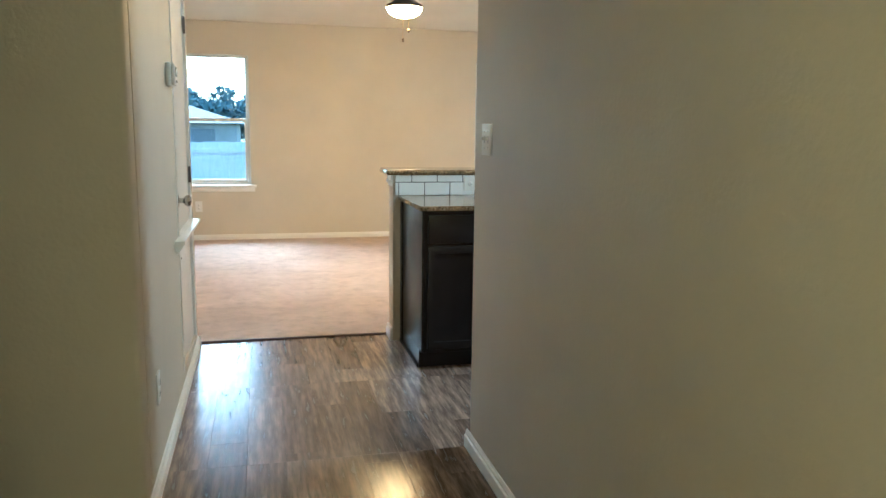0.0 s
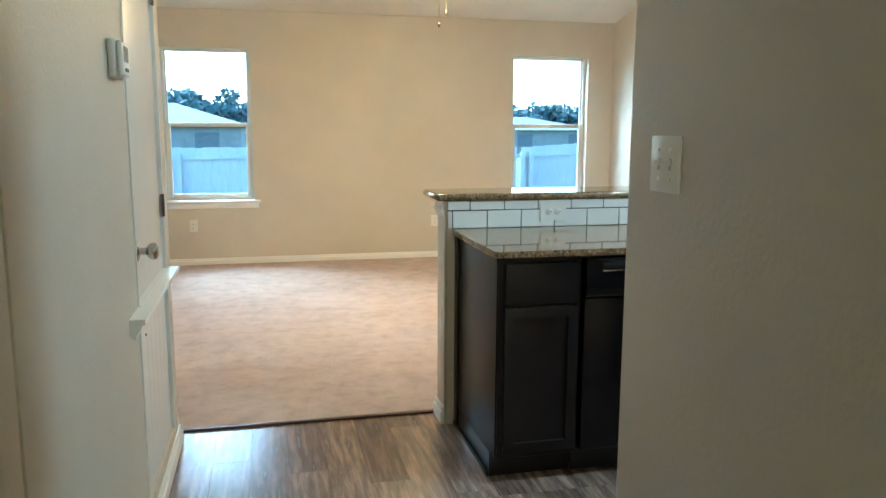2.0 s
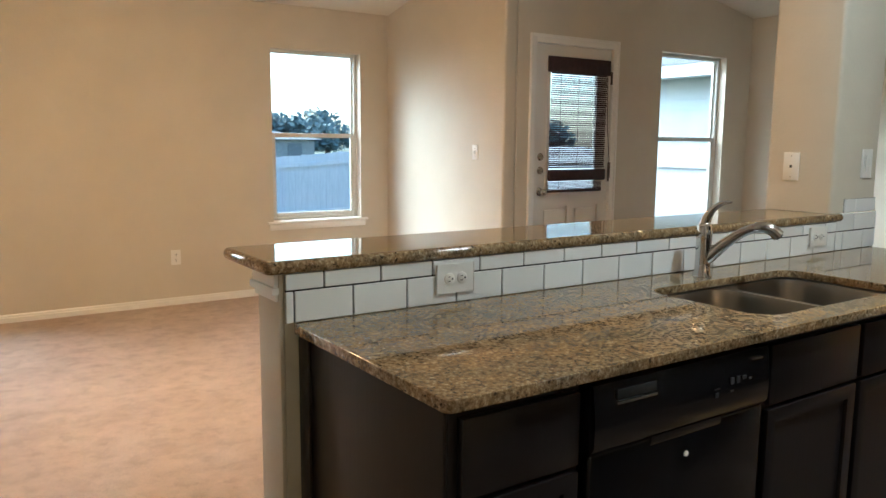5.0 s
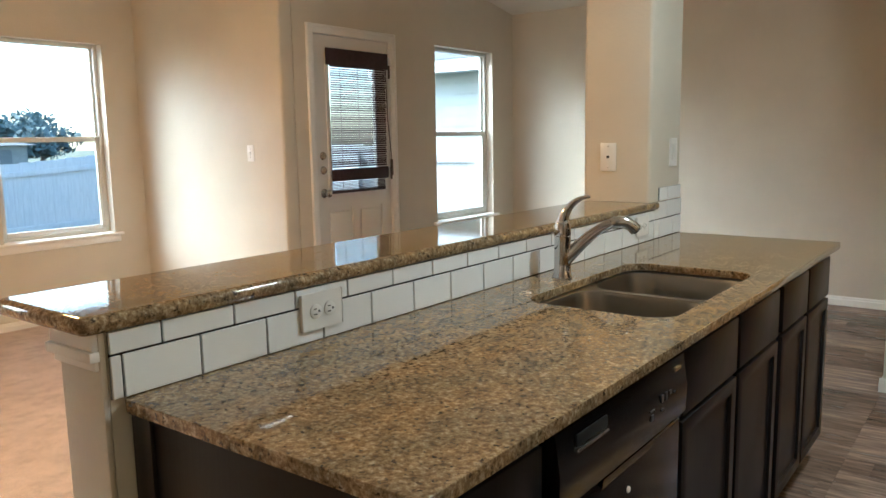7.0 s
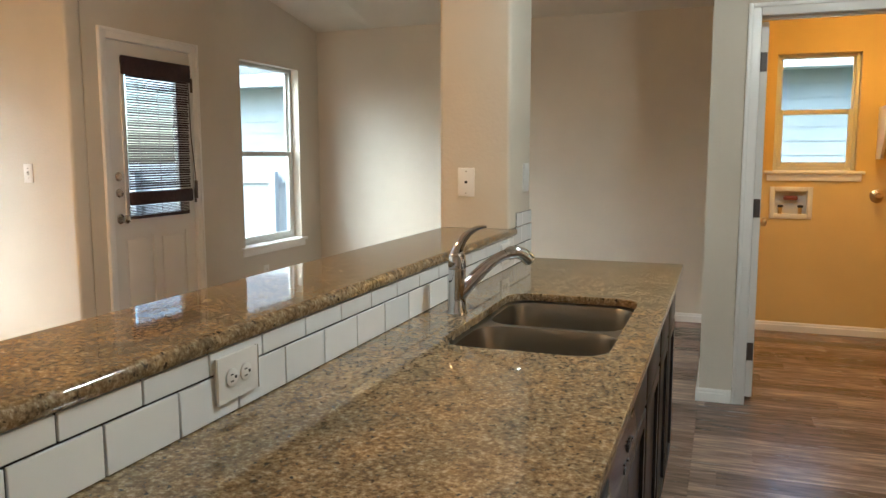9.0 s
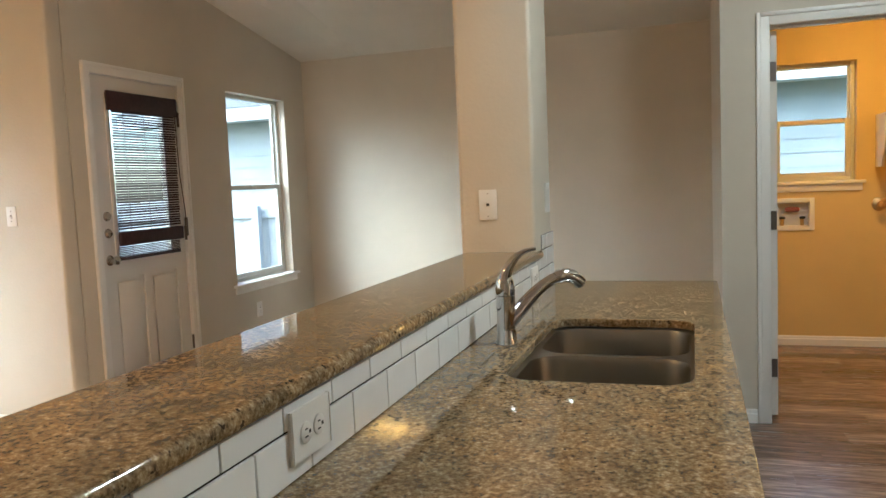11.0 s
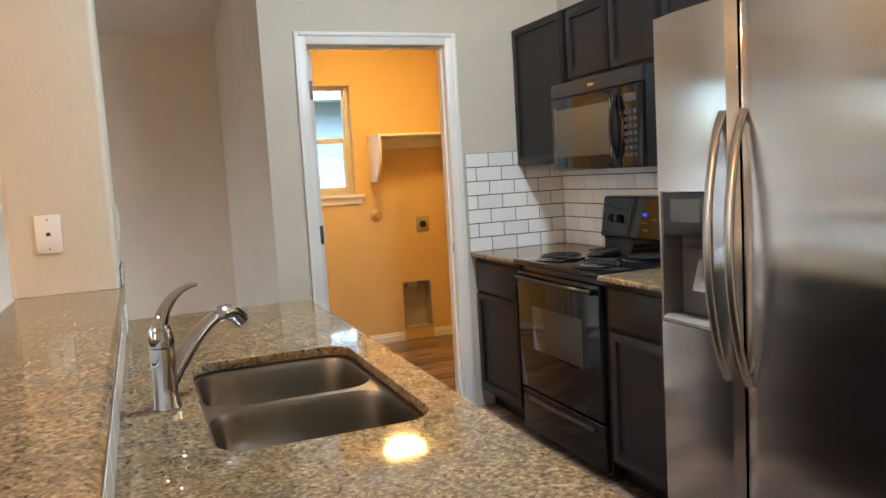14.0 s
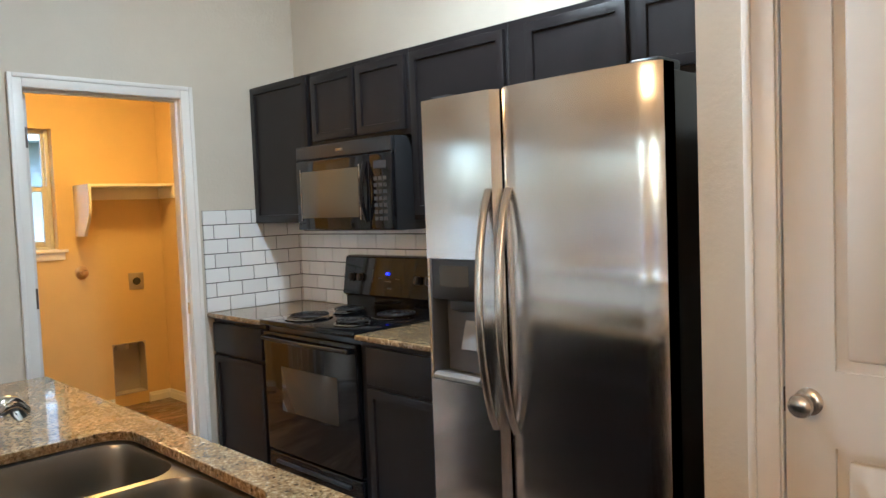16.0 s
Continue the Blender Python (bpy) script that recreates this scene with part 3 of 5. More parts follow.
def leaf(bm, bx, a, b, z0, z1, d0, d1, panels):
    """A moulded panel door: stiles, rails and sunk panels with raised fields. bx places (u, depth, z) boxes."""
    us = sorted({a, b, *[p[0] for p in panels], *[p[1] for p in panels]})
    zs = sorted({z0, z1, *[p[2] for p in panels], *[p[3] for p in panels]})
    for u0, u1 in zip(us, us[1:]):
        run = None
        for w0, w1 in zip(zs, zs[1:]):
            solid = not any(p[0] <= u0 + 1e-6 and p[1] >= u1 - 1e-6 and p[2] <= w0 + 1e-6 and p[3] >= w1 - 1e-6 for p in panels)
            if solid:
                run = (run[0], w1) if run else (w0, w1)
            elif run:
                bx(bm, u0, u1, d0, d1, *run, 0.0)
                run = None
        if run:
            bx(bm, u0, u1, d0, d1, *run, 0.0)
    bmesh.ops.remove_doubles(bm, verts=bm.verts, dist=1e-5)
    for u0, u1, w0, w1 in panels:
        bx(bm, u0 - 0.001, u1 + 0.001, d0 + 0.013, d1 - 0.013, w0 - 0.001, w1 + 0.001, 0.0)
        bx(bm, u0 + 0.025, u1 - 0.025, d0 + 0.003, d1 - 0.003, w0 + 0.025, w1 - 0.025, 0.009)
    return bm


def along_x(y):
    return lambda bm, u0, u1, d0, d1, z0, z1, bev=0.0: box(bm, u0, u1, y + d0, y + d1, z0, z1, bev)


def along_y(x):
    return lambda bm, u0, u1, d0, d1, z0, z1, bev=0.0: box(bm, x + d0, x + d1, u0, u1, z0, z1, bev)


def hinge(parent, at, wide, tall, axis="x"):
    b = bmesh.new()
    x, y, z = at
    rod(b, (x, y, z - tall / 2), (x, y, z + tall / 2), 0.006, None, 10)
    if axis == "x":
        box(b, x - wide, x + wide, y + 0.002, y + 0.005, z - tall / 2, z + tall / 2)
    else:
        box(b, x + 0.002, x + 0.005, y - wide, y + wide, z - tall / 2, z + tall / 2)
    return part("hinge", b, HINGE, parent, "dark bronze hinge")


def back_door():
    t = thing("door_1", (4.5, NOOK, 0), "white half-glass back door, closed, with brass-toned locks", "door", "", "structure")
    part("door_casing", casing(bmesh.new(), "x", NOOK, -1, 4.09, 4.91, 2.10), TRIM, t)
    jamb = bmesh.new()
    for x0, x1, z0, z1 in ((4.071, 4.09, 0.0, 2.114), (4.91, 4.924, 0.0, 2.114), (4.09, 4.91, 2.10, 2.114)):
        box(jamb, x0, x1, NOOK + 0.0, NOOK + 0.135, z0, z1)
    part("door_jamb", jamb, TRIM, t)
    bx = along_x(NOOK)
    b = bmesh.new()
    glass = (4.235, 4.765, 0.96, 1.95)
    lower = [(4.20, 4.465, 0.20, 0.84), (4.535, 4.80, 0.20, 0.84)]
    us = (4.093, 4.907)
    for u0, u1, z0, z1 in ((us[0], glass[0], 0.90, 2.096), (glass[1], us[1], 0.90, 2.096), (glass[0], glass[1], 1.95, 2.096), (glass[0], glass[1], 0.90, 0.96)):
        bx(b, u0, u1, 0.012, 0.056, z0, z1)
    leaf(b, bx, us[0], us[1], 0.03, 0.90, 0.012, 0.056, lower)
    door = part("door_leaf", b, DOORP, t)
    fr = bmesh.new()
    for u0, u1, z0, z1 in ((4.215, 4.25, 0.94, 1.97), (4.75, 4.785, 0.94, 1.97), (4.25, 4.75, 1.935, 1.97), (4.25, 4.75, 0.94, 0.975)):
        bx(fr, u0, u1, 0.004, 0.013, z0, z1, 0.003)
    part("glass_frame", fr, DOORP, door)
    g = part("door_pane", bx(bmesh.new(), 4.236, 4.764, 0.03, 0.035, 0.961, 1.949), GLASS, door, "clear glass pane", False)
    g.visible_shadow = False
    knob(door, (4.165, NOOK + 0.012, 0.962), (0, -1, 0))
    for z in (1.13, 1.235):
        d = part("deadbolt", lathe(bmesh.new(), [(0.030, 0), (0.030, 0.006), (0.022, 0.016), (0.004, 0.018)], Matrix.Translation((4.165, NOOK + 0.012, z)) @ pose(0, 0, 0, 90)), NICKEL, door, "satin metal deadbolt")
    for z in (0.30, 1.08, 1.87):
        hinge(t, (4.908, NOOK - 0.004, z), 0.012, 0.1)
    part("threshold", box(bmesh.new(), 4.071, 4.924, NOOK - 0.03, NOOK + 0.14, -0.006, 0.022, 0.006), HINGE, t, "dark metal threshold")


def woven_blind():
    t = thing("woven_blind", (4.53, NOOK, 2.0), "dark brown woven-slat roman blind hanging askew on the back door", "blind")
    y = NOOK - 0.012
    part("valance", box(bmesh.new(), 4.195, 4.862, y - 0.020, y - 0.006, 1.885, 2.005, 0.003), BLIND, t)
    part("head_rail", box(bmesh.new(), 4.21, 4.85, y - 0.005, y + 0.011, 1.955, 1.995, 0.002), BLIND, t)
    z, k = 1.905, 0
    while z > 1.13:
        s = 0.004 * math.sin(k * 2.1)
        lean = (1.905 - z) * -0.02
        part("slat", slab(4.235 + s + lean, 4.835 + s + lean * 0.6, y - 0.012, y - 0.008, z, z + 0.0118 + 0.0015 * math.sin(k * 1.3)), BLIND, t)
        z -= 0.0165
        k += 1
    part("gathered_fold", box(bmesh.new(), 4.215, 4.83, y - 0.035, y - 0.004, 1.045, 1.135, 0.012, 3), BLIND, t)
    for k in range(6):
        part("tail_slat", slab(4.21, 4.80, y - 0.016, y - 0.010, 1.032 - k * 0.0105, 1.039 - k * 0.0105), BLIND, t)
    part("bottom_bar", slab(4.208, 4.802, y - 0.018, y - 0.008, 0.955, 0.978, bevel=0.003), BLIND, t)
    for x in (4.33, 4.52, 4.71):
        part("ladder_string", rod(bmesh.new(), (x, y - 0.014, 1.90), (x, y - 0.014, 0.97), 0.0022, None, 6), BLIND, t)
    part("lift_cord", tube(bmesh.new(), [(4.83, y - 0.02, 1.90), (4.84, y - 0.022, 1.5), (4.875, y - 0.022, 1.22), (4.88, y - 0.02, 1.10)], 0.003, 6), BLIND, t, "dark lift cord")
    part("cord_cleat", box(bmesh.new(), 4.872, 4.888, y - 0.03, y - 0.009, 1.06, 1.19, 0.005), HINGE, t, "dark cord cleat")


def laundry_door():
    t = thing("door_2", (4.70, 3.59, 0), "white laundry door standing open inward with brass knob", "door", "", "structure")
    part("door_casing", casing(bmesh.new(), "y", 4.655, -1, 2.813, 3.592, 2.085), TRIM, t)
    jamb = bmesh.new()
    for y0, y1, z0, z1 in ((2.802, 2.815, 0, 2.099), (3.590, 3.604, 0, 2.099), (2.815, 3.590, 2.083, 2.099)):
        box(jamb, 4.655, 4.776, y0, y1, z0, z1)
    for y0, y1, z0, z1 in ((2.815, 2.827, 0, 2.083), (2.827, 3.59, 2.071, 2.083)):
        box(jamb, 4.69, 4.725, y0, y1, z0, z1)
    part("door_jamb", jamb, TRIM, t)
    b = leaf(bmesh.new(), along_x(3.55), 4.745, 5.49, 0.02, 2.068, 0.0, 0.036, [(4.86, 5.07, 0.24, 0.9), (5.165, 5.375, 0.24, 0.9), (4.86, 5.07, 1.05, 1.93), (5.165, 5.375, 1.05, 1.93)])
    door = part("door_leaf", b, DOORP, t)
    knob(door, (5.43, 3.55, 0.95), (0, -1, 0), BRASS)
    knob(door, (5.43, 3.586, 0.95), (0, 1, 0), BRASS)
    for z in (0.28, 1.08, 1.86):
        hb = bmesh.new()
        box(hb, 4.741, 4.7448, 3.553, 3.585, z - 0.05, z + 0.05)
        box(hb, 4.712, 4.744, 3.5865, 3.5896, z - 0.05, z + 0.05)
        rod(hb, (4.738, 3.587, z - 0.05), (4.738, 3.587, z + 0.05), 0.006, None, 10)
        part("hinge", hb, HINGE, t, "dark bronze hinge")
    part("strike_plate", box(bmesh.new(), 4.67, 4.70, 2.8145, 2.8175, 0.92, 0.98), BRASS, t)


def pantry_door():
    t = thing("door_3", (1.23, 2.9, 0), "white moulded panel pantry door, closed, with satin knob", "door", "", "structure")
    part("door_casing", casing(bmesh.new(), "x", 2.90, 1, 1.024, 1.450, 2.075, 0.075), TRIM, t)
    jamb = bmesh.new()
    for x0, x1, z0, z1 in ((1.011, 1.026, 0, 2.089), (1.446, 1.4545, 0, 2.089), (1.026, 1.446, 2.073, 2.089)):
        box(jamb, x0, x1, 2.785, 2.901, z0, z1)
    part("door_jamb", jamb, TRIM, t)
    b = leaf(bmesh.new(), along_x(2.855), 1.028, 1.442, 0.012, 2.070, 0.0, 0.038, [(1.14, 1.33, 0.22, 0.86), (1.14, 1.33, 1.04, 1.95)])
    door = part("door_leaf", b, DOORP, t)
    knob(door, (1.388, 2.893, 0.962), (0, 1, 0))
    part("latch_plate", box(bmesh.new(), 1.4425, 1.4455, 2.86, 2.896, 0.93, 0.99), HINGE, t)


def closet_door():
    t = thing("door_4", (-0.31, 4.08, 0.12), "white two-part closet door with a shelf ledge between halves", "door", "", "structure")
    x = -0.355
    up = along_y(x)(bmesh.new(), 3.78, 4.468, 0.0, 0.036, 0.80, 2.055, 0.002)
    upper = part("upper_leaf", up, DOORP, t)
    lo = bmesh.new()
    n = 7
    w = (4.468 - 3.78) / n
    for k in range(n):
        box(lo, x, x + 0.036, 3.78 + k * w, 3.78 + (k + 1) * w - 0.0006, 0.125, 0.745, 0.002, 1)
    lower = part("lower_leaf", lo, DOORP, t)
    led = bmesh.new()
    prism(led, [(-0.3, 0.735), (-0.292, 0.735), (-0.288, 0.750), (-0.278, 0.760), (-0.272, 0.776), (-0.263, 0.780), (-0.263, 0.795), (-0.3, 0.795)], "y", 3.60, 4.52)
    box(led, x + 0.002, -0.3, 3.78, 4.468, 0.747, 0.797)
    box(led, -0.309, -0.30, 3.60, 4.52, 0.747, 0.795)
    part("ledge", led, TRIM, t, "white moulded shelf ledge")
    trim = bmesh.new()
    for y0, y1, z0, z1 in ((3.772, 3.779, 0.12, 2.06), (4.470, 4.478, 0.12, 2.06)):
        box(trim, -0.36, -0.304, y0, y1, z0, z1, 0.002)
    part("door_jamb", trim, TRIM, t)
    knob(upper, (-0.319, 3.868, 0.958), (1, 0, 0))
    for z in (1.05, 1.86):
        hb = bmesh.new()
        rod(hb, (-0.308, 4.474, z - 0.045), (-0.308, 4.474, z + 0.045), 0.007, None, 10)
        box(hb, -0.3125, -0.3095, 4.445, 4.505, z - 0.045, z + 0.045)
        part("hinge", hb, HINGE, t, "dark bronze hinge")
    for y, z in ((4.41, 0.70), (3.95, 0.66), (3.85, 0.70)):
        part("screw", lathe(bmesh.new(), [(0.006, 0), (0.005, 0.003)], Matrix.Translation((-0.319, y, z)) @ pose(0, 0, 0, 0, 90), 10), NICKEL, lower)


back_door(), woven_blind(), laundry_door(), pantry_door(), closet_door()


# ---- cabinets ----
def shaker(bm, u0, u1, z0, z1, y, side, rail=0.055):
    """A shaker door in the plane y, proud towards side: frame and sunk panel."""
    lo, hi = sorted((y, y + side * 0.019))
    box(bm, u0, u1, lo, hi, z0, z1, 0.002, 2)
    bm.normal_update()
    front = max(bm.faces, key=lambda f: f.normal.y * side * f.calc_area())
    bmesh.ops.inset_region(bm, faces=[front], thickness=rail - 0.003)
    bmesh.ops.inset_region(bm, faces=[front], thickness=0.003, depth=-0.010)
    return bm


def cabinet(name, x0, x1, back, front, z0, z1, doors, drawers, label, group, toe=0.0, open_top=False):
    """A cabinet unit. doors and drawers: (from, to, bottom, top) on its front."""
    side = 1 if front > back else -1
    t = thing(name, ((x0 + x1) / 2, (back + front) / 2, 0 if toe else z0), label, "cabinet", group)
    lo, hi = sorted((back, front))
    b = bmesh.new()
    if open_top:
        for c in ((x0, x0 + 0.018, lo, hi, z0 + toe, z1), (x1 - 0.018, x1, lo, hi, z0 + toe, z1), (x0 + 0.018, x1 - 0.018, lo, hi, z0 + toe, z0 + toe + 0.018)):
            box(b, *c)
        f0, f1 = sorted((front, front - side * 0.018))
        box(b, x0 + 0.018, x1 - 0.018, f0, f1, z0 + toe + 0.018, z1)
    else:
        box(b, x0, x1, lo, hi, z0 + toe, z1, 0.0015, 1)
    part("body", b, CAB, t)
    if toe:
        k0, k1 = sorted((front - side * 0.07, front - side * 0.085))
        part("toe_kick", box(bmesh.new(), x0, x1, k0, k1, 0.0, toe), CAB, t)
    for d in doors:
        part("door", shaker(bmesh.new(), *d, front, side), CAB, t)
    for u0, u1, w0, w1 in drawers:
        y0, y1 = sorted((front + side * 0.0, front + side * 0.019))
        part("drawer_front", box(bmesh.new(), u0, u1, y0, y1, w0, w1, 0.003), CAB, t)
    return t


GP, GB, GU = "peninsula base cabinets", "base cabinets beside the range", "upper wall cabinets"
a_cab = cabinet("base_cabinet", 0.924, 1.248, 4.555, 3.93, 0, 0.889, [(0.945, 1.235, 0.125, 0.695)], [(0.945, 1.235, 0.708, 0.862)], "espresso-painted narrow base cabinet at the peninsula end", GP, 0.1)
endp = bmesh.new()
box(endp, 0.916, 0.9235, 3.932, 4.50, 0.1, 0.889, 0.001)
box(endp, 0.916, 0.9235, 4.0, 4.50, 0.0, 0.1)
box(endp, 0.908, 0.9235, 4.50, 4.556, 0.0, 0.889, 0.002)
part("end_panel", endp, CAB, a_cab)
part("shoe_moulding", box(bmesh.new(), 0.904, 0.915, 4.0, 4.556, 0.0, 0.02, 0.004), CAB, a_cab)
cabinet("sink_cabinet", 1.856, 2.768, 4.555, 3.93, 0, 0.889, [(1.885, 2.300, 0.125, 0.695), (2.325, 2.742, 0.125, 0.695)], [(1.885, 2.300, 0.708, 0.862), (2.325, 2.742, 0.708, 0.862)], "espresso-painted sink base cabinet with two shaker doors", GP, 0.1, True)
cabinet("base_cabinet", 2.770, 3.545, 4.555, 3.93, 0, 0.889, [(2.795, 3.15, 0.125, 0.695), (3.172, 3.525, 0.125, 0.695)], [(2.795, 3.15, 0.708, 0.862), (3.172, 3.525, 0.708, 0.862)], "espresso-painted base cabinet with two doors and drawers", GP, 0.1)
cabinet("base_cabinet", 4.112, 4.652, 2.085, 2.685, 0, 0.889, [(4.135, 4.635, 0.125, 0.680)], [(4.135, 4.635, 0.700, 0.862)], "espresso-painted base cabinet between range and laundry wall", GB, 0.1)
cabinet("base_cabinet", 2.67, 3.332, 2.085, 2.685, 0, 0.889, [(2.69, 3.29, 0.125, 0.680)], [(2.69, 3.29, 0.700, 0.862)], "espresso-painted base cabinet between range and refrigerator", GB, 0.1)
cabinet("wall_cabinet", 4.078, 4.652, 2.085, 2.374, 1.395, 2.175, [(4.092, 4.646, 1.40, 2.168)], [], "espresso-painted tall wall cabinet above subway tile", GU)
cabinet("wall_cabinet", 3.302, 4.076, 2.085, 2.374, 1.79, 2.175, [(3.694, 4.048, 1.815, 2.148), (3.322, 3.674, 1.815, 2.148)], [], "espresso-painted short wall cabinet above the microwave", GU)
cabinet("wall_cabinet", 2.712, 3.300, 2.085, 2.374, 1.395, 2.175, [(2.725, 3.282, 1.42, 2.148)], [], "espresso-painted tall wall cabinet beside the refrigerator", GU)
cabinet("wall_cabinet", 1.66, 2.710, 2.085, 2.374, 1.86, 2.175, [(2.165, 2.615, 1.885, 2.148), (1.69, 2.125, 1.885, 2.148)], [], "espresso-painted wall cabinet above the refrigerator", GU)


# ---- worktops, sink, faucet ----
def rrect(x0, x1, y0, y1, r, n=7):
    pts = []
    for cx, cy, a0 in ((x1 - r, y1 - r, 0), (x0 + r, y1 - r, 90), (x0 + r, y0 + r, 180), (x1 - r, y0 + r, 270)):
        for k in range(n):
            a = radians(a0 + 90 * k / (n - 1))
            pts.append((cx + r * math.cos(a), cy + r * math.sin(a)))
    return pts


def stone(bm, outline, z0, z1, hole=None, edge=0.012):
    """A polished stone slab with rounded edges, and a cut-out if wanted."""
    def loop(pts):
        vs = [bm.verts.new((x, y, z1)) for x, y in pts]
        return [bm.edges.new((vs[k], vs[(k + 1) % len(vs)])) for k in range(len(vs))]
    outer = loop(outline)
    inner = loop(hole) if hole else []
    if hole:
        bmesh.ops.triangle_fill(bm, edges=outer + inner, use_beauty=True)
    else:
        bm.faces.new([e.verts[0] for e in outer])
    made = bmesh.ops.extrude_face_region(bm, geom=bm.faces[:])["geom"]
    for v in made:
        if isinstance(v, bmesh.types.BMVert):
            v.co.z = z0
    bmesh.ops.recalc_face_normals(bm, faces=bm.faces)
    bm.normal_update()
    rim = [e for e in bm.edges if len(e.link_faces) == 2 and abs(e.verts[0].co.z - e.verts[1].co.z) < 1e-6 and abs(e.link_faces[0].normal.z) + abs(e.link_faces[1].normal.z) < 1.5 and abs(e.link_faces[0].normal.z) + abs(e.link_faces[1].normal.z) > 0.5]
    bmesh.ops.bevel(bm, geom=rim, offset=edge, segments=4, affect="EDGES", profile=0.5, clamp_overlap=True)
    return bm


SINK = (1.955, 2.700, 3.975, 4.390)
top = part("worktop", stone(bmesh.new(), rrect(0.893, 3.585, 3.885, 4.558, 0.018, 4), 0.889, 0.914, rrect(*SINK, 0.075), 0.010), GRANITE)
tagged(level(top), "polished gold-brown granite worktop with sink cut-out", "worktop")
bar = part("breakfast_bar", stone(bmesh.new(), rrect(0.822, 3.345, 4.540, 4.862, 0.02, 4), 1.037, 1.070, None, 0.015), GRANITE)
tagged(level(bar), "raised polished granite breakfast bar on the tiled knee wall", "counter")
for x0, x1 in ((4.108, 4.652), (2.66, 3.336)):
    w = part("worktop", stone(bmesh.new(), rrect(x0, x1, 2.083, 2.728, 0.006, 3), 0.889, 0.914, None, 0.010), GRANITE)
    tagged(level(w), "short polished granite worktop beside the range", "worktop", "short worktops")


def sink():
    t = thing("kitchen_sink", (2.32, 4.18, 0.88), "undermount double-bowl stainless steel kitchen sink", "sink")
    bowls = ((1.972, 2.318, 3.985, 4.380), (2.342, 2.688, 3.985, 4.380))
    rim = bmesh.new()
    edges = []
    for pts in [rrect(1.932, 2.722, 3.952, 4.412, 0.03)] + [rrect(*c, 0.08) for c in bowls]:
        vs = [rim.verts.new((x, y, 0.883)) for x, y in pts]
        edges += [rim.edges.new((vs[k], vs[(k + 1) % len(vs)])) for k in range(len(vs))]
    bmesh.ops.triangle_fill(rim, edges=edges, use_beauty=True)
    made = bmesh.ops.extrude_face_region(rim, geom=rim.faces[:])["geom"]
    for v in made:
        if isinstance(v, bmesh.types.BMVert):
            v.co.z = 0.8885 if v.co.x < 1.95 or v.co.x > 2.705 or v.co.y < 3.97 or v.co.y > 4.395 else 0.885
    bmesh.ops.recalc_face_normals(rim, faces=rim.faces)
    part("rim", rim, SINKSTEEL, t)
    for x0, x1, y0, y1 in bowls:
        b = bmesh.new()
        rings = []
        for inset, z, r in ((0.0, 0.884, 0.08), (0.003, 0.872, 0.08), (0.006, 0.80, 0.08), (0.012, 0.735, 0.085), (0.03, 0.712, 0.09), (0.06, 0.704, 0.09), (0.13, 0.700, 0.04)):
            rings.append([b.verts.new((x, y, z)) for x, y in rrect(x0 + inset, x1 - inset, y0 + inset, y1 - inset, r)])
        for p, q in zip(rings, rings[1:]):
            for k in range(len(p)):
                b.faces.new((p[k], p[(k + 1) % len(p)], q[(k + 1) % len(q)], q[k]))
        b.faces.new(rings[-1])
        bmesh.ops.recalc_face_normals(b, faces=b.faces)
        bowl = part("bowl", b, SINKSTEEL, t, "", True, 1e9)
        c = Matrix.Translation(((x0 + x1) / 2, (y0 + y1) / 2, 0.700))
        part("drain", lathe(bmesh.new(), [(0.045, 0.001), (0.044, 0.004), (0.036, 0.003), (0.033, -0.003), (0.004, -0.003)], c), CHROME, bowl, "chrome drain")


def faucet():
    t = thing("kitchen_faucet", (2.318, 4.457, 0.914), "chrome single-lever pull-out kitchen faucet beside the sink", "faucet")
    c = Matrix.Translation((2.318, 4.457, 0))
    part("body", lathe(bmesh.new(), [(0.031, 0.9145), (0.031, 0.918), (0.027, 0.924), (0.0255, 0.96), (0.0255, 1.035), (0.026, 1.045)], c), CHROME, t)
    cap = part("handle_cap", lathe(bmesh.new(), [(0.026, 1.047), (0.0265, 1.062), (0.024, 1.082), (0.017, 1.098), (0.006, 1.105)], c), CHROME, t)
    b = Vector((2.318, 4.457, 0))
    tip = Vector((2.342, 4.375, 0))
    pts, rad = [], []
    for k in range(12):
        s = k / 11
        p = b.lerp(tip, s ** 1.5)
        pts.append((p.x, p.y, 1.085 + 0.083 * math.sin(s * math.pi / 2) ** 0.9))
        rad.append((0.016 * (1 - s) + 0.0055, 0.013 * (1 - s) + 0.0042))
    part("lever", tube(bmesh.new(), pts, rad), CHROME, cap)
    e = Vector((2.456, 4.275, 0))
    pts, rad = [], []
    for k in range(18):
        s = k / 17
        p = b.lerp(e, 0.02 + 0.98 * s)
        z = 0.968 + 0.118 * math.sin(min(1, s / 0.80) * math.pi / 2) ** 1.05 - (0.0 if s < 0.80 else 0.026 * ((s - 0.80) / 0.20) ** 2)
        pts.append((p.x, p.y, z))
        rad.append(0.023 - 0.0075 * min(1, s / 0.5) + (0.004 if s > 0.66 else 0))
    part("spout", tube(bmesh.new(), pts[:12], rad[:12]), CHROME, t)
    head = part("spray_head", tube(bmesh.new(), pts[11:], rad[11:]), CHROME, t)
    d = Vector(pts[-1]) - Vector(pts[-2])
    part("nozzle", rod(bmesh.new(), pts[-1], Vector(pts[-1]) + d.normalized() * 0.006, 0.014, 0.013), GREYP, head, "grey nozzle")


sink(), faucet()


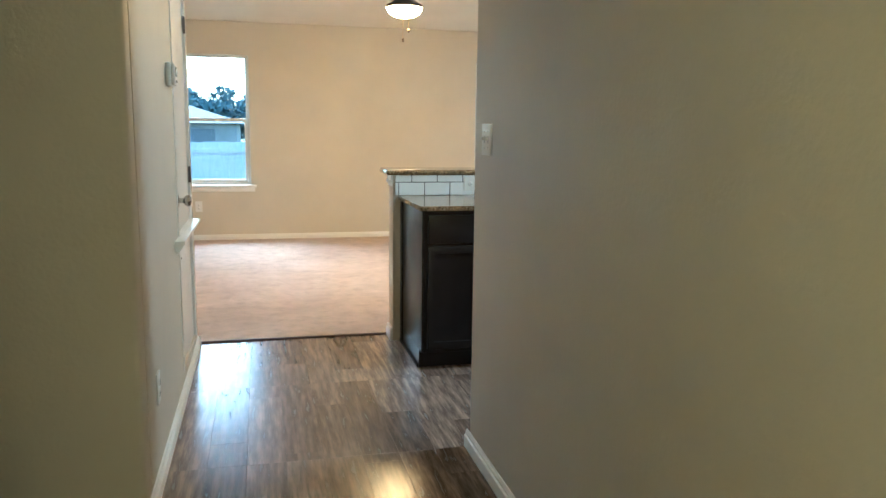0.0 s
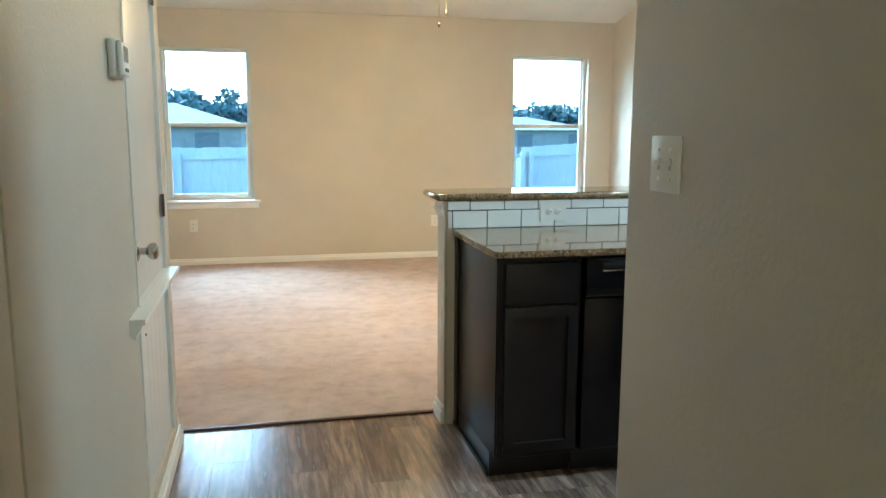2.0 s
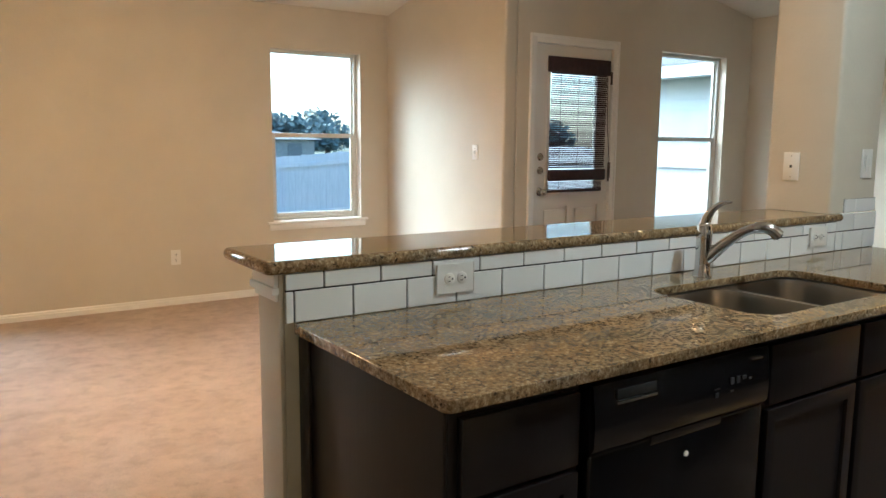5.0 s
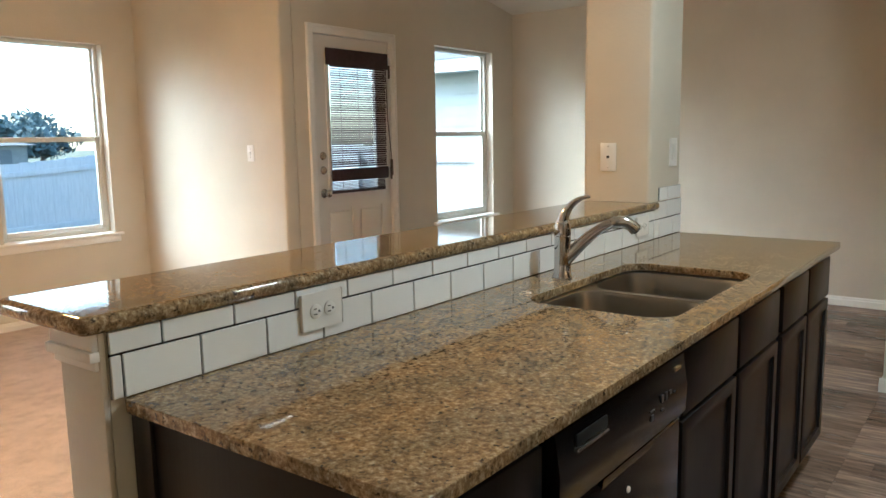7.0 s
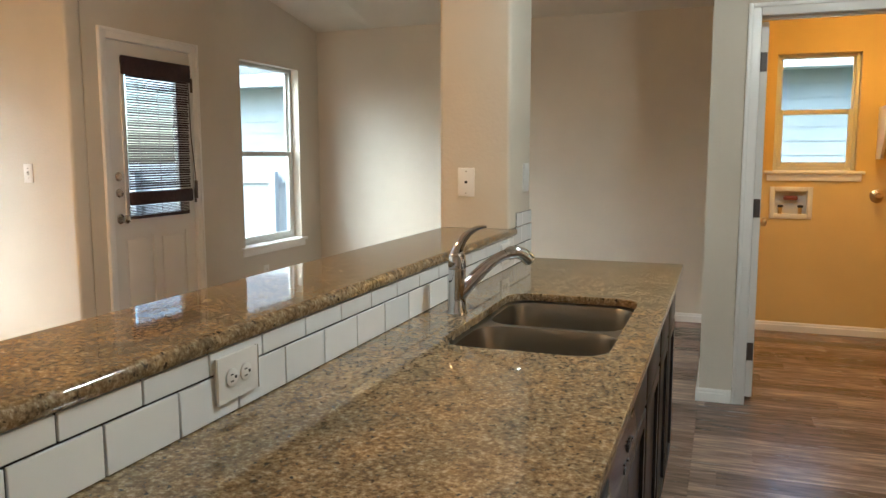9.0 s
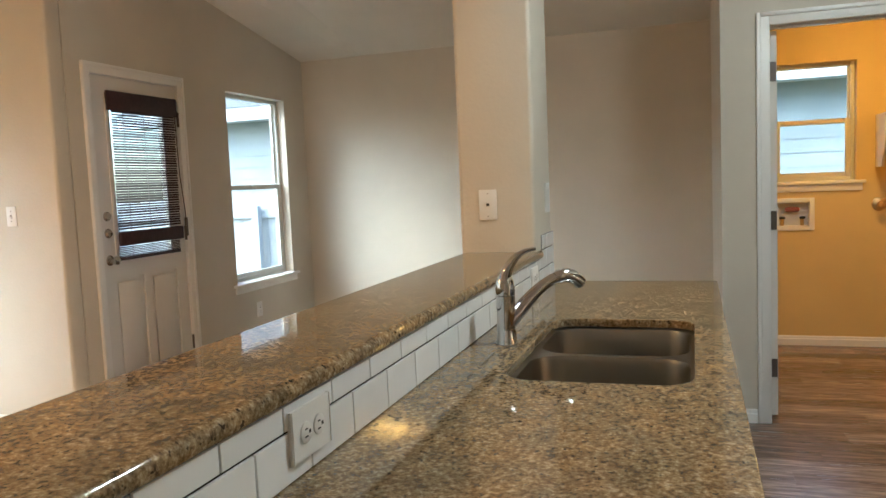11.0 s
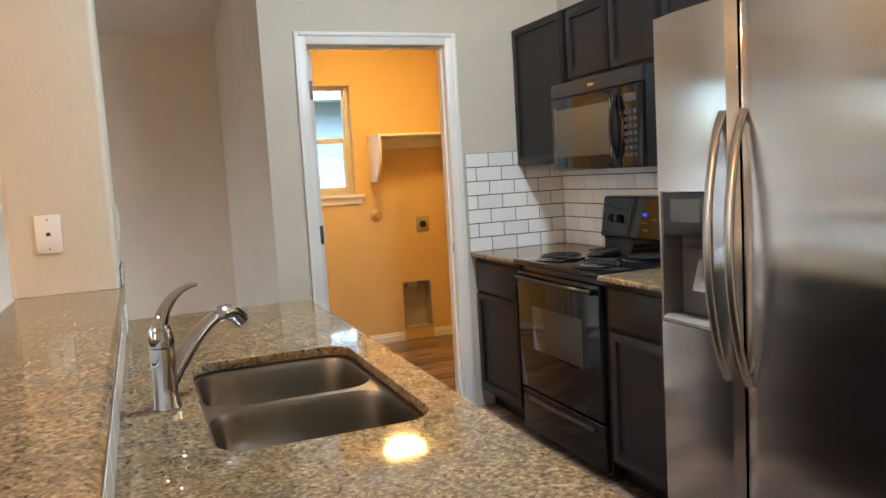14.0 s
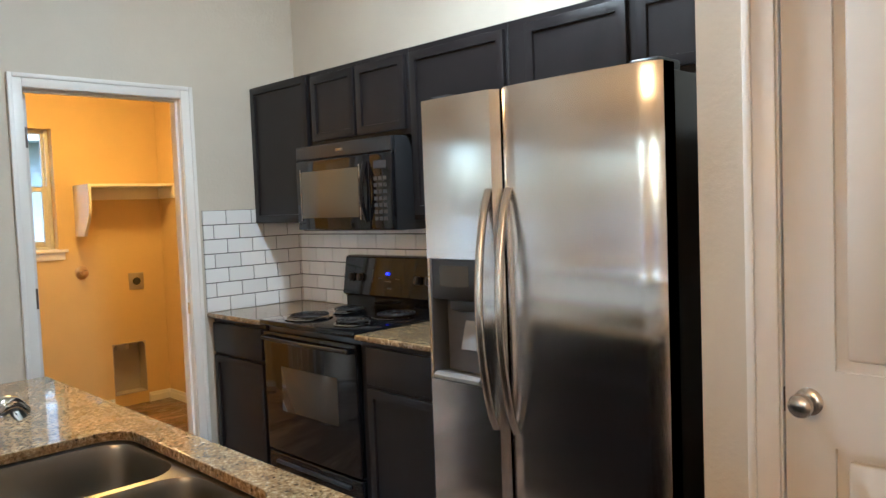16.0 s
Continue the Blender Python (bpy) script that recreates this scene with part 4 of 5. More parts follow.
def bar_end():
    t = thing("bar_end_post", (0.87, 4.62, 0), "painted end post of the bar with white cap moulding", "post")
    part("post", box(bmesh.new(), 0.862, 0.8745, 4.560, 4.70, 0, 1.036, 0.004), WALL, t)
    cap = bmesh.new()
    for grow, z0, z1 in ((0.006, 0.968, 0.985), (0.016, 0.985, 1.004), (0.010, 1.004, 1.036)):
        box(cap, 0.861 - grow, 0.8745, 4.568 - grow * 0.4, 4.70 + grow, z0, z1, 0.003)
    part("cap_moulding", cap, TRIM, t, "white stepped cap moulding")
    foot = bmesh.new()
    box(foot, 0.846, 0.8745, 4.562, 4.716, 0, 0.058, 0.003)
    box(foot, 0.851, 0.8745, 4.562, 4.711, 0.058, 0.085, 0.004)
    part("base_moulding", foot, TRIM, t, "white base moulding")


bar_end()


# ---- appliances ----
def dishwasher():
    t = thing("dishwasher", (1.55, 4.2, 0), "black built-in dishwasher under the granite worktop", "dishwasher")
    x0, x1, y = 1.2535, 1.8515, 3.905
    part("tub", box(bmesh.new(), x0, x1, y + 0.045, 4.54, 0.1, 0.876), BLACKP, t)
    part("door_panel", box(bmesh.new(), x0 + 0.004, x1 - 0.004, y, y + 0.044, 0.115, 0.722, 0.006, 3), BLACKS, t)
    con = bmesh.new()
    prism(con, [(y - 0.001, 0.726), (y - 0.012, 0.74), (y - 0.014, 0.80), (y - 0.004, 0.872), (y + 0.044, 0.872), (y + 0.044, 0.726)], "x", x0 + 0.004, x1 - 0.004)
    c = part("control_panel", con, BLACKS, t)
    # Shade of the recess drawn as a near-black box; the panel is not cut.
    part("handle_recess_shade", box(bmesh.new(), 1.32, 1.44, y - 0.0125, y - 0.008, 0.834, 0.856, 0.002), VOID, c, "near-black box for the shade in the handle recess")
    part("handle_lip", box(bmesh.new(), 1.32, 1.44, y - 0.0155, y - 0.010, 0.825, 0.831, 0.001), NICKEL, c, "thin bright handle lip")
    lip = bmesh.new()
    prism(lip, [(y - 0.0005, 0.706), (y - 0.004, 0.715), (y - 0.005, 0.728), (y, 0.728), (y, 0.706)], "x", 1.44, 1.68)
    part("latch_grip", lip, BLACKS, c)
    for k, (u, z, w, h) in enumerate(((1.645, 0.80, 0.022, 0.003), (1.645, 0.785, 0.012, 0.012), (1.70, 0.81, 0.012, 0.016), (1.722, 0.81, 0.012, 0.016), (1.70, 0.786, 0.012, 0.004), (1.745, 0.812, 0.014, 0.008), (1.768, 0.806, 0.01, 0.004))):
        part("button_mark", box(bmesh.new(), u - w / 2, u + w / 2, y - 0.0155, y - 0.0125, z - h / 2, z + h / 2), KEY, c, "grey button mark")
    part("badge", box(bmesh.new(), 1.775, 1.815, y - 0.0115, y - 0.007, 0.846, 0.853), NICKEL, c, "small plain badge")
    part("status_light", lathe(bmesh.new(), [(0.007, 0), (0.006, 0.003), (0.002, 0.004)], Matrix.Translation((1.564, y, 0.66)) @ pose(0, 0, 0, 90), 14), PLASTIC, t, "small white round light")
    part("toe_kick", box(bmesh.new(), x0, x1, 3.99, 4.0, 0.0, 0.1), BLACKP, t)


def coil_burner(parent, x, y, r, z):
    m = Matrix.Translation((x, y, z))
    pan = part("drip_pan", lathe(bmesh.new(), [(r * 0.3, 0.001), (r * 0.9, 0.003), (r * 1.0, 0.006), (r * 1.01, 0.001)], m, 36), BLACKG, parent, "black drip pan")
    ring = bmesh.new()
    tube(ring, [(x + r * 1.07 * math.cos(2 * math.pi * k / 40), y + r * 1.07 * math.sin(2 * math.pi * k / 40), z + 0.0045) for k in range(41)], [(0.009, 0.0042)] * 41, 8)
    part("trim_ring", ring, CHROME, pan, "chrome trim ring")
    pts = []
    turns = 4 if r > 0.085 else 3.2
    for k in range(int(turns * 26)):
        a = 2 * math.pi * k / 26
        rr = r * (0.22 + 0.76 * k / (turns * 26))
        pts.append((x + rr * math.cos(a), y + rr * math.sin(a), z + 0.018))
    part("coil", tube(bmesh.new(), pts, 0.0052, 8), COIL, pan, "dark spiral coil")


def electric_range():
    t = thing("electric_range", (3.72, 2.4, 0), "black freestanding electric coil range with glass oven door", "range")
    x0, x1 = 3.343, 4.103
    part("body", box(bmesh.new(), x0, x1, 2.10, 2.675, 0.02, 0.895, 0.003), BLACKP, t)
    part("cooktop", box(bmesh.new(), x0 - 0.004, x1 + 0.004, 2.10, 2.725, 0.896, 0.922, 0.006, 3), BLACKG, t)
    for x, y, r in ((3.905, 2.565, 0.105), (3.905, 2.305, 0.080), (3.545, 2.565, 0.080), (3.545, 2.305, 0.105)):
        coil_burner(t, x, y, r, 0.922)
    bg = bmesh.new()
    prism(bg, [(2.092, 0.922), (2.172, 0.922), (2.172, 0.985), (2.195, 1.0), (2.165, 1.195), (2.15, 1.205), (2.092, 1.205)], "x", x0, x1)
    panel = part("backguard", bg, BLACKG, t)
    tilt = pose(0, 0, 0, -81)
    for x in (4.03, 3.955, 3.50, 3.425):
        k = part("control_knob", lathe(bmesh.new(), [(0.022, 0), (0.021, 0.016), (0.018, 0.020), (0.003, 0.021)], Matrix.Translation((x, 2.184, 1.09)) @ tilt, 22), BLACKP, panel)
        part("pointer", box(bmesh.new(), -0.003, 0.003, -0.019, 0.019, 0.018, 0.026, 0.001, 1, Matrix.Translation((x, 2.184, 1.09)) @ tilt), GREYP, k)
    part("display", box(bmesh.new(), -0.016, 0.016, -0.006, 0.006, 0.0, 0.002, 0, 1, Matrix.Translation((3.735, 2.1805, 1.115)) @ tilt), DISPLAY, panel, "small lit blue clock display")
    for u, z, w, h in ((3.86, 1.10, 0.004, 0.07), (3.80, 1.09, 0.03, 0.004), (3.66, 1.09, 0.03, 0.004), (3.735, 1.075, 0.05, 0.003), (3.72, 1.04, 0.035, 0.008)):
        part("panel_mark", box(bmesh.new(), -w / 2, w / 2, -h / 2, h / 2, 0.0, 0.0015, 0, 1, Matrix.Translation((u, 2.195 - (z - 1.0) * 0.154 + 0.0005, z)) @ tilt), GREYP, panel, "grey panel mark")
    door = part("oven_door", box(bmesh.new(), x0 + 0.003, x1 - 0.003, 2.677, 2.712, 0.265, 0.865, 0.008, 3), BLACKG, t)
    part("oven_window", box(bmesh.new(), 3.49, 3.945, 2.7122, 2.7145, 0.48, 0.70, 0.001), OVENGLASS, door, "dark tinted oven window, reflections put into its colour")
    han = bmesh.new()
    pts = [(x0 + 0.03 + 0.7 * k / 12, 2.748 - 0.014 * abs(k / 6 - 1) ** 2, 0.835) for k in range(13)]
    tube(han, pts, [(0.011, 0.011)] * 13, 12)
    for x in (x0 + 0.04, x1 - 0.04):
        box(han, x - 0.014, x + 0.014, 2.711, 2.742, 0.822, 0.848, 0.004)
    part("oven_handle", han, BLACKG, door)
    d = part("drawer", box(bmesh.new(), x0 + 0.003, x1 - 0.003, 2.677, 2.708, 0.045, 0.255, 0.008, 3), BLACKG, t)
    part("drawer_lip", box(bmesh.new(), x0 + 0.08, x1 - 0.08, 2.706, 2.722, 0.205, 0.222, 0.005), BLACKP, d)


def microwave():
    t = thing("microwave", (3.72, 2.27, 1.35), "black over-range microwave under the wall cabinet", "microwave")
    x0, x1, y = 3.343, 4.103, 2.44
    part("housing", box(bmesh.new(), x0, x1, 2.088, y - 0.002, 1.352, 1.786, 0.004), BLACKP, t)
    part("vent_grille", box(bmesh.new(), x0 + 0.002, x1 - 0.002, y, y + 0.024, 1.715, 1.784, 0.006, 3), BLACKP, t)
    part("badge", box(bmesh.new(), 3.70, 3.76, y + 0.024, y + 0.0255, 1.742, 1.756, 0.0005), NICKEL, t, "small plain silver badge")
    door = part("door", box(bmesh.new(), 3.505, x1 - 0.002, y, y + 0.028, 1.358, 1.711, 0.006, 3), BLACKG, t)
    part("door_window", box(bmesh.new(), 3.585, 4.055, y + 0.0282, y + 0.030, 1.418, 1.655, 0.001), MWGLASS, door, "dark window, warm reflected light put into its colour")
    for u0, u1, z0, z1 in ((4.058, 4.064, 1.405, 1.668), (3.57, 3.578, 1.405, 1.668)):
        part("window_bead", box(bmesh.new(), u0, u1, y + 0.028, y + 0.031, z0, z1, 0.001), NICKEL, door, "thin bright bead")
    h = bmesh.new()
    tube(h, [(3.53, y + 0.03 + 0.030 * math.sin(math.pi * k / 12), 1.395 + 0.28 * k / 12) for k in range(13)], [(0.016, 0.008)] * 13, 12)
    part("handle", h, BLACKG, door)
    c = part("control_panel", box(bmesh.new(), x0 + 0.002, 3.501, y, y + 0.026, 1.358, 1.711, 0.005, 3), BLACKG, t)
    part("screen", box(bmesh.new(), 3.38, 3.47, y + 0.026, y + 0.0272, 1.64, 1.675), KEY, c, "dark grey display")
    for r in range(7):
        for k in range(3):
            u, z = 3.382 + k * 0.033, 1.40 + r * 0.031
            part("keypad_key", box(bmesh.new(), u, u + 0.024, y + 0.026, y + 0.0272, z, z + 0.017), KEY, c)


def fridge():
    t = thing("refrigerator", (2.19, 2.5, 0), "side-by-side stainless refrigerator with dispenser and dark sides", "refrigerator")
    part("cabinet", box(bmesh.new(), 1.738, 2.642, 2.10, 2.846, 0.03, 1.795, 0.006), BLACKP, t, "black textured cabinet sides")
    part("base_grille", box(bmesh.new(), 1.75, 2.63, 2.80, 2.85, 0.0, 0.028), BLACKP, t)

    def door_outline(a, b):
        pts = []
        w = b - a
        for k in range(17):
            s = k / 16
            u = a + w * s
            e = min(s, 1 - s) * w
            r = 0.022
            y = 2.944 - 0.010 * (2 * s - 1) ** 2
            if e < r:
                y -= r - math.sqrt(max(0, r * r - (r - e) ** 2))
            pts.append((u, y))
        return [(a, 2.855)] + pts + [(b, 2.855)]
    rightd = part("fresh_food_door", prism(bmesh.new(), door_outline(1.735, 2.291), "z", 0.045, 1.812), STEEL, t, "", True, 1e9)
    o = door_outline(2.300, 2.655)
    fz = bmesh.new()
    prism(fz, o, "z", 0.045, 0.862)
    prism(fz, o, "z", 1.278, 1.812)
    left = [p for p in o if p[0] >= 2.612]
    prism(fz, [(2.612, 2.855)] + [(2.612, 2.9415)] + left, "z", 0.862, 1.278)
    right = [p for p in o if p[0] <= 2.382]
    prism(fz, right + [(2.382, 2.9425), (2.382, 2.855)], "z", 0.862, 1.278)
    leftd = part("freezer_door", fz, STEEL, t, "", True, 1e9)
    disp = part("dispenser", box(bmesh.new(), 2.3825, 2.6115, 2.858, 2.872, 0.863, 1.277), GREYP, leftd, "dark grey dispenser alcove")
    fr = bmesh.new()
    for u0, u1, z0, z1 in ((2.3825, 2.390, 0.863, 1.277), (2.604, 2.6115, 0.863, 1.277), (2.390, 2.604, 0.863, 0.875)):
        box(fr, u0, u1, 2.872, 2.947, z0, z1, 0.002)
    part("dispenser_frame", fr, GREYP, leftd, "dark grey dispenser surround")
    tray_lip = prism(bmesh.new(), [(2.945, 0.866), (2.953, 0.872), (2.953, 0.880), (2.940, 0.890), (2.90, 0.8855), (2.90, 0.8845), (2.945, 0.8845)], "x", 2.392, 2.603)
    part("tray_lip", tray_lip, mat("silver_plastic", (0.46, 0.45, 0.44), 0.28, 0.7), leftd, "silver drip tray lip")
    part("dispenser_panel", box(bmesh.new(), 2.390, 2.604, 2.872, 2.944, 1.14, 1.276, 0.004), BLACKP, disp)
    part("dispenser_screen", box(bmesh.new(), 2.43, 2.565, 2.9442, 2.9455, 1.185, 1.255), OVENGLASS, disp)
    part("paddle", box(bmesh.new(), -0.035, 0.035, -0.004, 0.004, -0.10, 0.0, 0.003, 2, pose(2.45, 2.905, 1.07, 16)), mat("smoky_plastic", (0.30, 0.30, 0.30), 0.18, 0.3), disp, "silver-grey plastic paddle")
    part("spout_housing", box(bmesh.new(), 2.42, 2.54, 2.873, 2.925, 1.10, 1.14, 0.008), BLACKP, disp)
    part("drip_tray", box(bmesh.new(), 2.391, 2.603, 2.873, 2.94, 0.8755, 0.884, 0.002), GREYP, disp)
    for x, d in ((2.338, leftd), (2.254, rightd)):
        h = bmesh.new()
        n = 18
        tube(h, [(x, 2.936 + 0.064 * math.sin(math.pi * k / n) ** 0.7 if 0 < k < n else 2.936, 0.735 + 0.765 * k / n) for k in range(n + 1)], [(0.016, 0.010)] * (n + 1), 14)
        part("handle", h, NICKEL, d, "curved brushed metal handle")
    for x in (1.80, 2.58):
        part("hinge_cover", box(bmesh.new(), x - 0.045, x + 0.045, 2.78, 2.90, 1.796, 1.828, 0.008, 3), BLACKP, t)


dishwasher(), electric_range(), microwave(), fridge()


# ---- ceiling fan ----
def ceiling_fan():
    t = thing("ceiling_fan", (1.31, 6.63, 3.0), "brown five-blade ceiling fan with lit frosted bowl", "ceiling fan")
    c = Matrix.Translation((1.31, 6.63, 0))
    part("canopy", lathe(bmesh.new(), [(0.065, 2.999), (0.065, 2.97), (0.03, 2.93)], c), HINGE, t)
    part("downrod", rod(bmesh.new(), (1.31, 6.63, 2.60), (1.31, 6.63, 2.95), 0.013), HINGE, t)
    part("motor_housing", lathe(bmesh.new(), [(0.03, 2.62), (0.09, 2.60), (0.12, 2.55), (0.12, 2.49), (0.08, 2.45), (0.05, 2.43)], c), HINGE, t)
    for k in range(5):
        a = 2 * math.pi * k / 5 + 0.35
        m = c @ Matrix.Rotation(a, 4, "Z") @ pose(0, 0, 2.50, 10)
        b = prism(bmesh.new(), [(0.20, -0.05), (0.30, -0.062), (0.62, -0.07), (0.655, -0.05), (0.66, 0), (0.655, 0.05), (0.62, 0.07), (0.30, 0.062), (0.20, 0.05)], "z", -0.003, 0.004)
        b.transform(m)
        blade = part("blade", b, FANWOOD, t)
        part("blade_iron", box(bmesh.new(), 0.10, 0.24, -0.02, 0.02, -0.010, -0.0035, 0.002, 1, m), HINGE, blade)
    part("light_fitter", lathe(bmesh.new(), [(0.05, 2.43), (0.075, 2.40), (0.155, 2.355), (0.158, 2.335), (0.15, 2.333)], c), HINGE, t)
    part("light_bowl", lathe(bmesh.new(), [(0.152, 2.332), (0.150, 2.318), (0.130, 2.288), (0.095, 2.266), (0.05, 2.253), (0.01, 2.250)], c), BOWL, t, "lit frosted glass bowl")
    part("finial", lathe(bmesh.new(), [(0.004, 2.235), (0.011, 2.240), (0.011, 2.249)], c), BRASS, t)
    for dx, z in ((-0.02, 2.075), (0.03, 2.155)):
        ch = part("pull_chain", rod(bmesh.new(), (1.31 + dx, 6.59, z), (1.31 + dx, 6.59, 2.33), 0.0022, None, 8), BRASS, t, "brass pull chain")
        part("chain_pull", lathe(bmesh.new(), [(0.003, z - 0.03), (0.009, z - 0.02), (0.008, z), (0.002, z + 0.005)], Matrix.Translation((1.31 + dx, 6.59, 0)), 12), FANWOOD, ch)


ceiling_fan()


# ---- kitchen ceiling light and an added, unseen hall one ----
def flush_light(at, z, label, glow):
    t = thing("ceiling_light", (*at, z), label, "ceiling light", "flush ceiling lights")
    c = Matrix.Translation((*at, z - 2.44))
    part("pan", lathe(bmesh.new(), [(0.17, 2.439), (0.17, 2.425), (0.16, 2.42)], c), TRIM, t)
    part("glass", lathe(bmesh.new(), [(0.158, 2.419), (0.145, 2.39), (0.11, 2.365), (0.05, 2.352), (0.01, 2.35)], c), glow, t, "lit white glass")


flush_light((2.55, 3.15), 3.0, "round flush kitchen ceiling light with lit glass", KLAMP)
# Unseen fixture behind the camera, added to warm and brighten the hall walls.
flush_light((0.30, -0.70), 2.44, "unseen round flush hall ceiling light, added to brighten the hall", HLAMP)


# ---- laundry ----
def laundry():
    t = thing("laundry_light", (5.74, 2.85, 2.44), "round flush ceiling light with lit warm glass", "ceiling light")
    c = Matrix.Translation((5.74, 2.85, 0))
    part("pan", lathe(bmesh.new(), [(0.16, 2.439), (0.16, 2.425), (0.15, 2.42)], c), TRIM, t)
    part("glass", lathe(bmesh.new(), [(0.148, 2.419), (0.135, 2.39), (0.10, 2.365), (0.05, 2.352), (0.01, 2.35)], c), LAMPG, t, "lit warm glass")

    s = thing("laundry_shelf", (6.5, 2.3, 1.7), "painted wooden wall shelf on a curved end bracket", "shelf")
    part("board", box(bmesh.new(), 6.365, 6.658, 2.052, 2.685, 1.69, 1.71, 0.003), TRIM, s)
    part("bracket", prism(bmesh.new(), [(6.658, 1.71), (6.355, 1.71), (6.355, 1.60), (6.36, 1.52), (6.40, 1.44), (6.45, 1.385), (6.48, 1.335), (6.658, 1.335)], "y", 2.686, 2.706), TRIM, s, "white cut-out end bracket")
    part("back_cleat", box(bmesh.new(), 6.64, 6.6585, 2.052, 2.685, 1.60, 1.689, 0.002), TRIM, s)
    part("side_cleat", box(bmesh.new(), 6.37, 6.639, 2.0515, 2.07, 1.60, 1.689, 0.002), TRIM, s)

    v = thing("dryer_gas_valve", (6.66, 2.68, 1.063), "brass shut-off valve on a round plate", "valve")
    m = facing((6.66, 2.68, 1.063), (-1, 0, 0)) @ pose(0, 0, 0, -90)
    part("escutcheon", lathe(bmesh.new(), [(0.05, 0.0005), (0.048, 0.006), (0.02, 0.014)], m), BRASS, v)
    part("valve_body", lathe(bmesh.new(), [(0.014, 0.012), (0.014, 0.05), (0.022, 0.052), (0.024, 0.075), (0.018, 0.085), (0.004, 0.087)], m), BRASS, v)

    o = thing("dryer_outlet", (6.66, 2.277, 0.963), "metal dryer outlet plate with round black socket", "outlet")
    m = facing((6.66, 2.277, 0.963), (-1, 0, 0))
    part("plate", box(bmesh.new(), -0.058, 0.058, 0.0005, 0.006, -0.065, 0.065, 0.002, 2, m), mat("grey_steel_plate", (0.45, 0.42, 0.38), 0.4, 0.7), o)
    part("socket", lathe(bmesh.new(), [(0.029, 0), (0.029, 0.008), (0.024, 0.010), (0.022, 0.004), (0.004, 0.004)], m @ Matrix.Translation((0, 0.006, 0)) @ pose(0, 0, 0, -90)), SLOT, o, "round black socket")

    w = thing("washer_box", (6.66, 3.26, 1.0), "white recessed washing-machine supply box with valves", "supply box")
    b = bmesh.new()
    for y0, y1, z0, z1 in ((3.11, 3.145, 0.88, 1.125), (3.375, 3.41, 0.88, 1.125), (3.145, 3.375, 1.09, 1.125), (3.145, 3.375, 0.88, 0.915)):
        box(b, 6.649, 6.6595, y0, y1, z0, z1, 0.003)
    for y0, y1, z0, z1 in ((3.136, 3.145, 0.906, 1.099), (3.375, 3.384, 0.906, 1.099), (3.145, 3.375, 1.09, 1.099), (3.145, 3.375, 0.906, 0.915)):
        box(b, 6.6595, 6.74, y0, y1, z0, z1)
    box(b, 6.74, 6.745, 3.136, 3.384, 0.906, 1.099)
    part("surround", b, PLASTIC, w)
    for y in (3.19, 3.33):
        vb = part("supply_valve", rod(bmesh.new(), (6.70, y, 0.915), (6.70, y, 0.975), 0.014), BRASS, w)
        part("valve_lever", box(bmesh.new(), 6.675, 6.69, y - 0.02, y + 0.02, 0.965, 0.985, 0.004), SLOT, vb)
    part("drain_cap", box(bmesh.new(), 6.67, 6.73, 3.21, 3.31, 1.02, 1.055, 0.012), mat("red_rubber", (0.22, 0.06, 0.05), 0.5), w, "dull red drain cap")

    d = thing("dryer_vent_box", (6.66, 2.36, 0.09), "recessed metal dryer vent box open at the front", "vent")
    b = bmesh.new()
    for y0, y1, z0, z1 in ((2.236, 2.242, 0.091, 0.489), (2.483, 2.489, 0.091, 0.489), (2.242, 2.483, 0.483, 0.489), (2.242, 2.483, 0.091, 0.097)):
        box(b, 6.655, 6.775, y0, y1, z0, z1)
    box(b, 6.775, 6.78, 2.236, 2.489, 0.091, 0.489)
    part("box", b, DUCT, d)
    part("duct_stub", lathe(bmesh.new(), [(0.052, 0.484), (0.052, 0.44), (0.048, 0.44), (0.048, 0.483)], Matrix.Translation((6.715, 2.40, 0))), DUCT, d)
    fl = bmesh.new()
    for k in range(2):
        y0, y1, s = (2.2362, 2.28, 1) if k == 0 else (2.4888, 2.445, -1)
        arc = [(y0, 0.489)] + [(y0 + s * 0.044 * (1 - math.cos(radians(a))), 0.489 - 0.044 * (1 - math.sin(radians(a)))) for a in range(0, 91, 15)]
        prism(fl, arc, "x", 6.656, 6.664)
    part("rounded_corner", fl, LAUN, d)


laundry()


# ---- outdoors ----
structure("ground", slab(-120, 120, -60, 200, -0.8, -0.6), GRASS, "dry lawn and far ground", "ground")


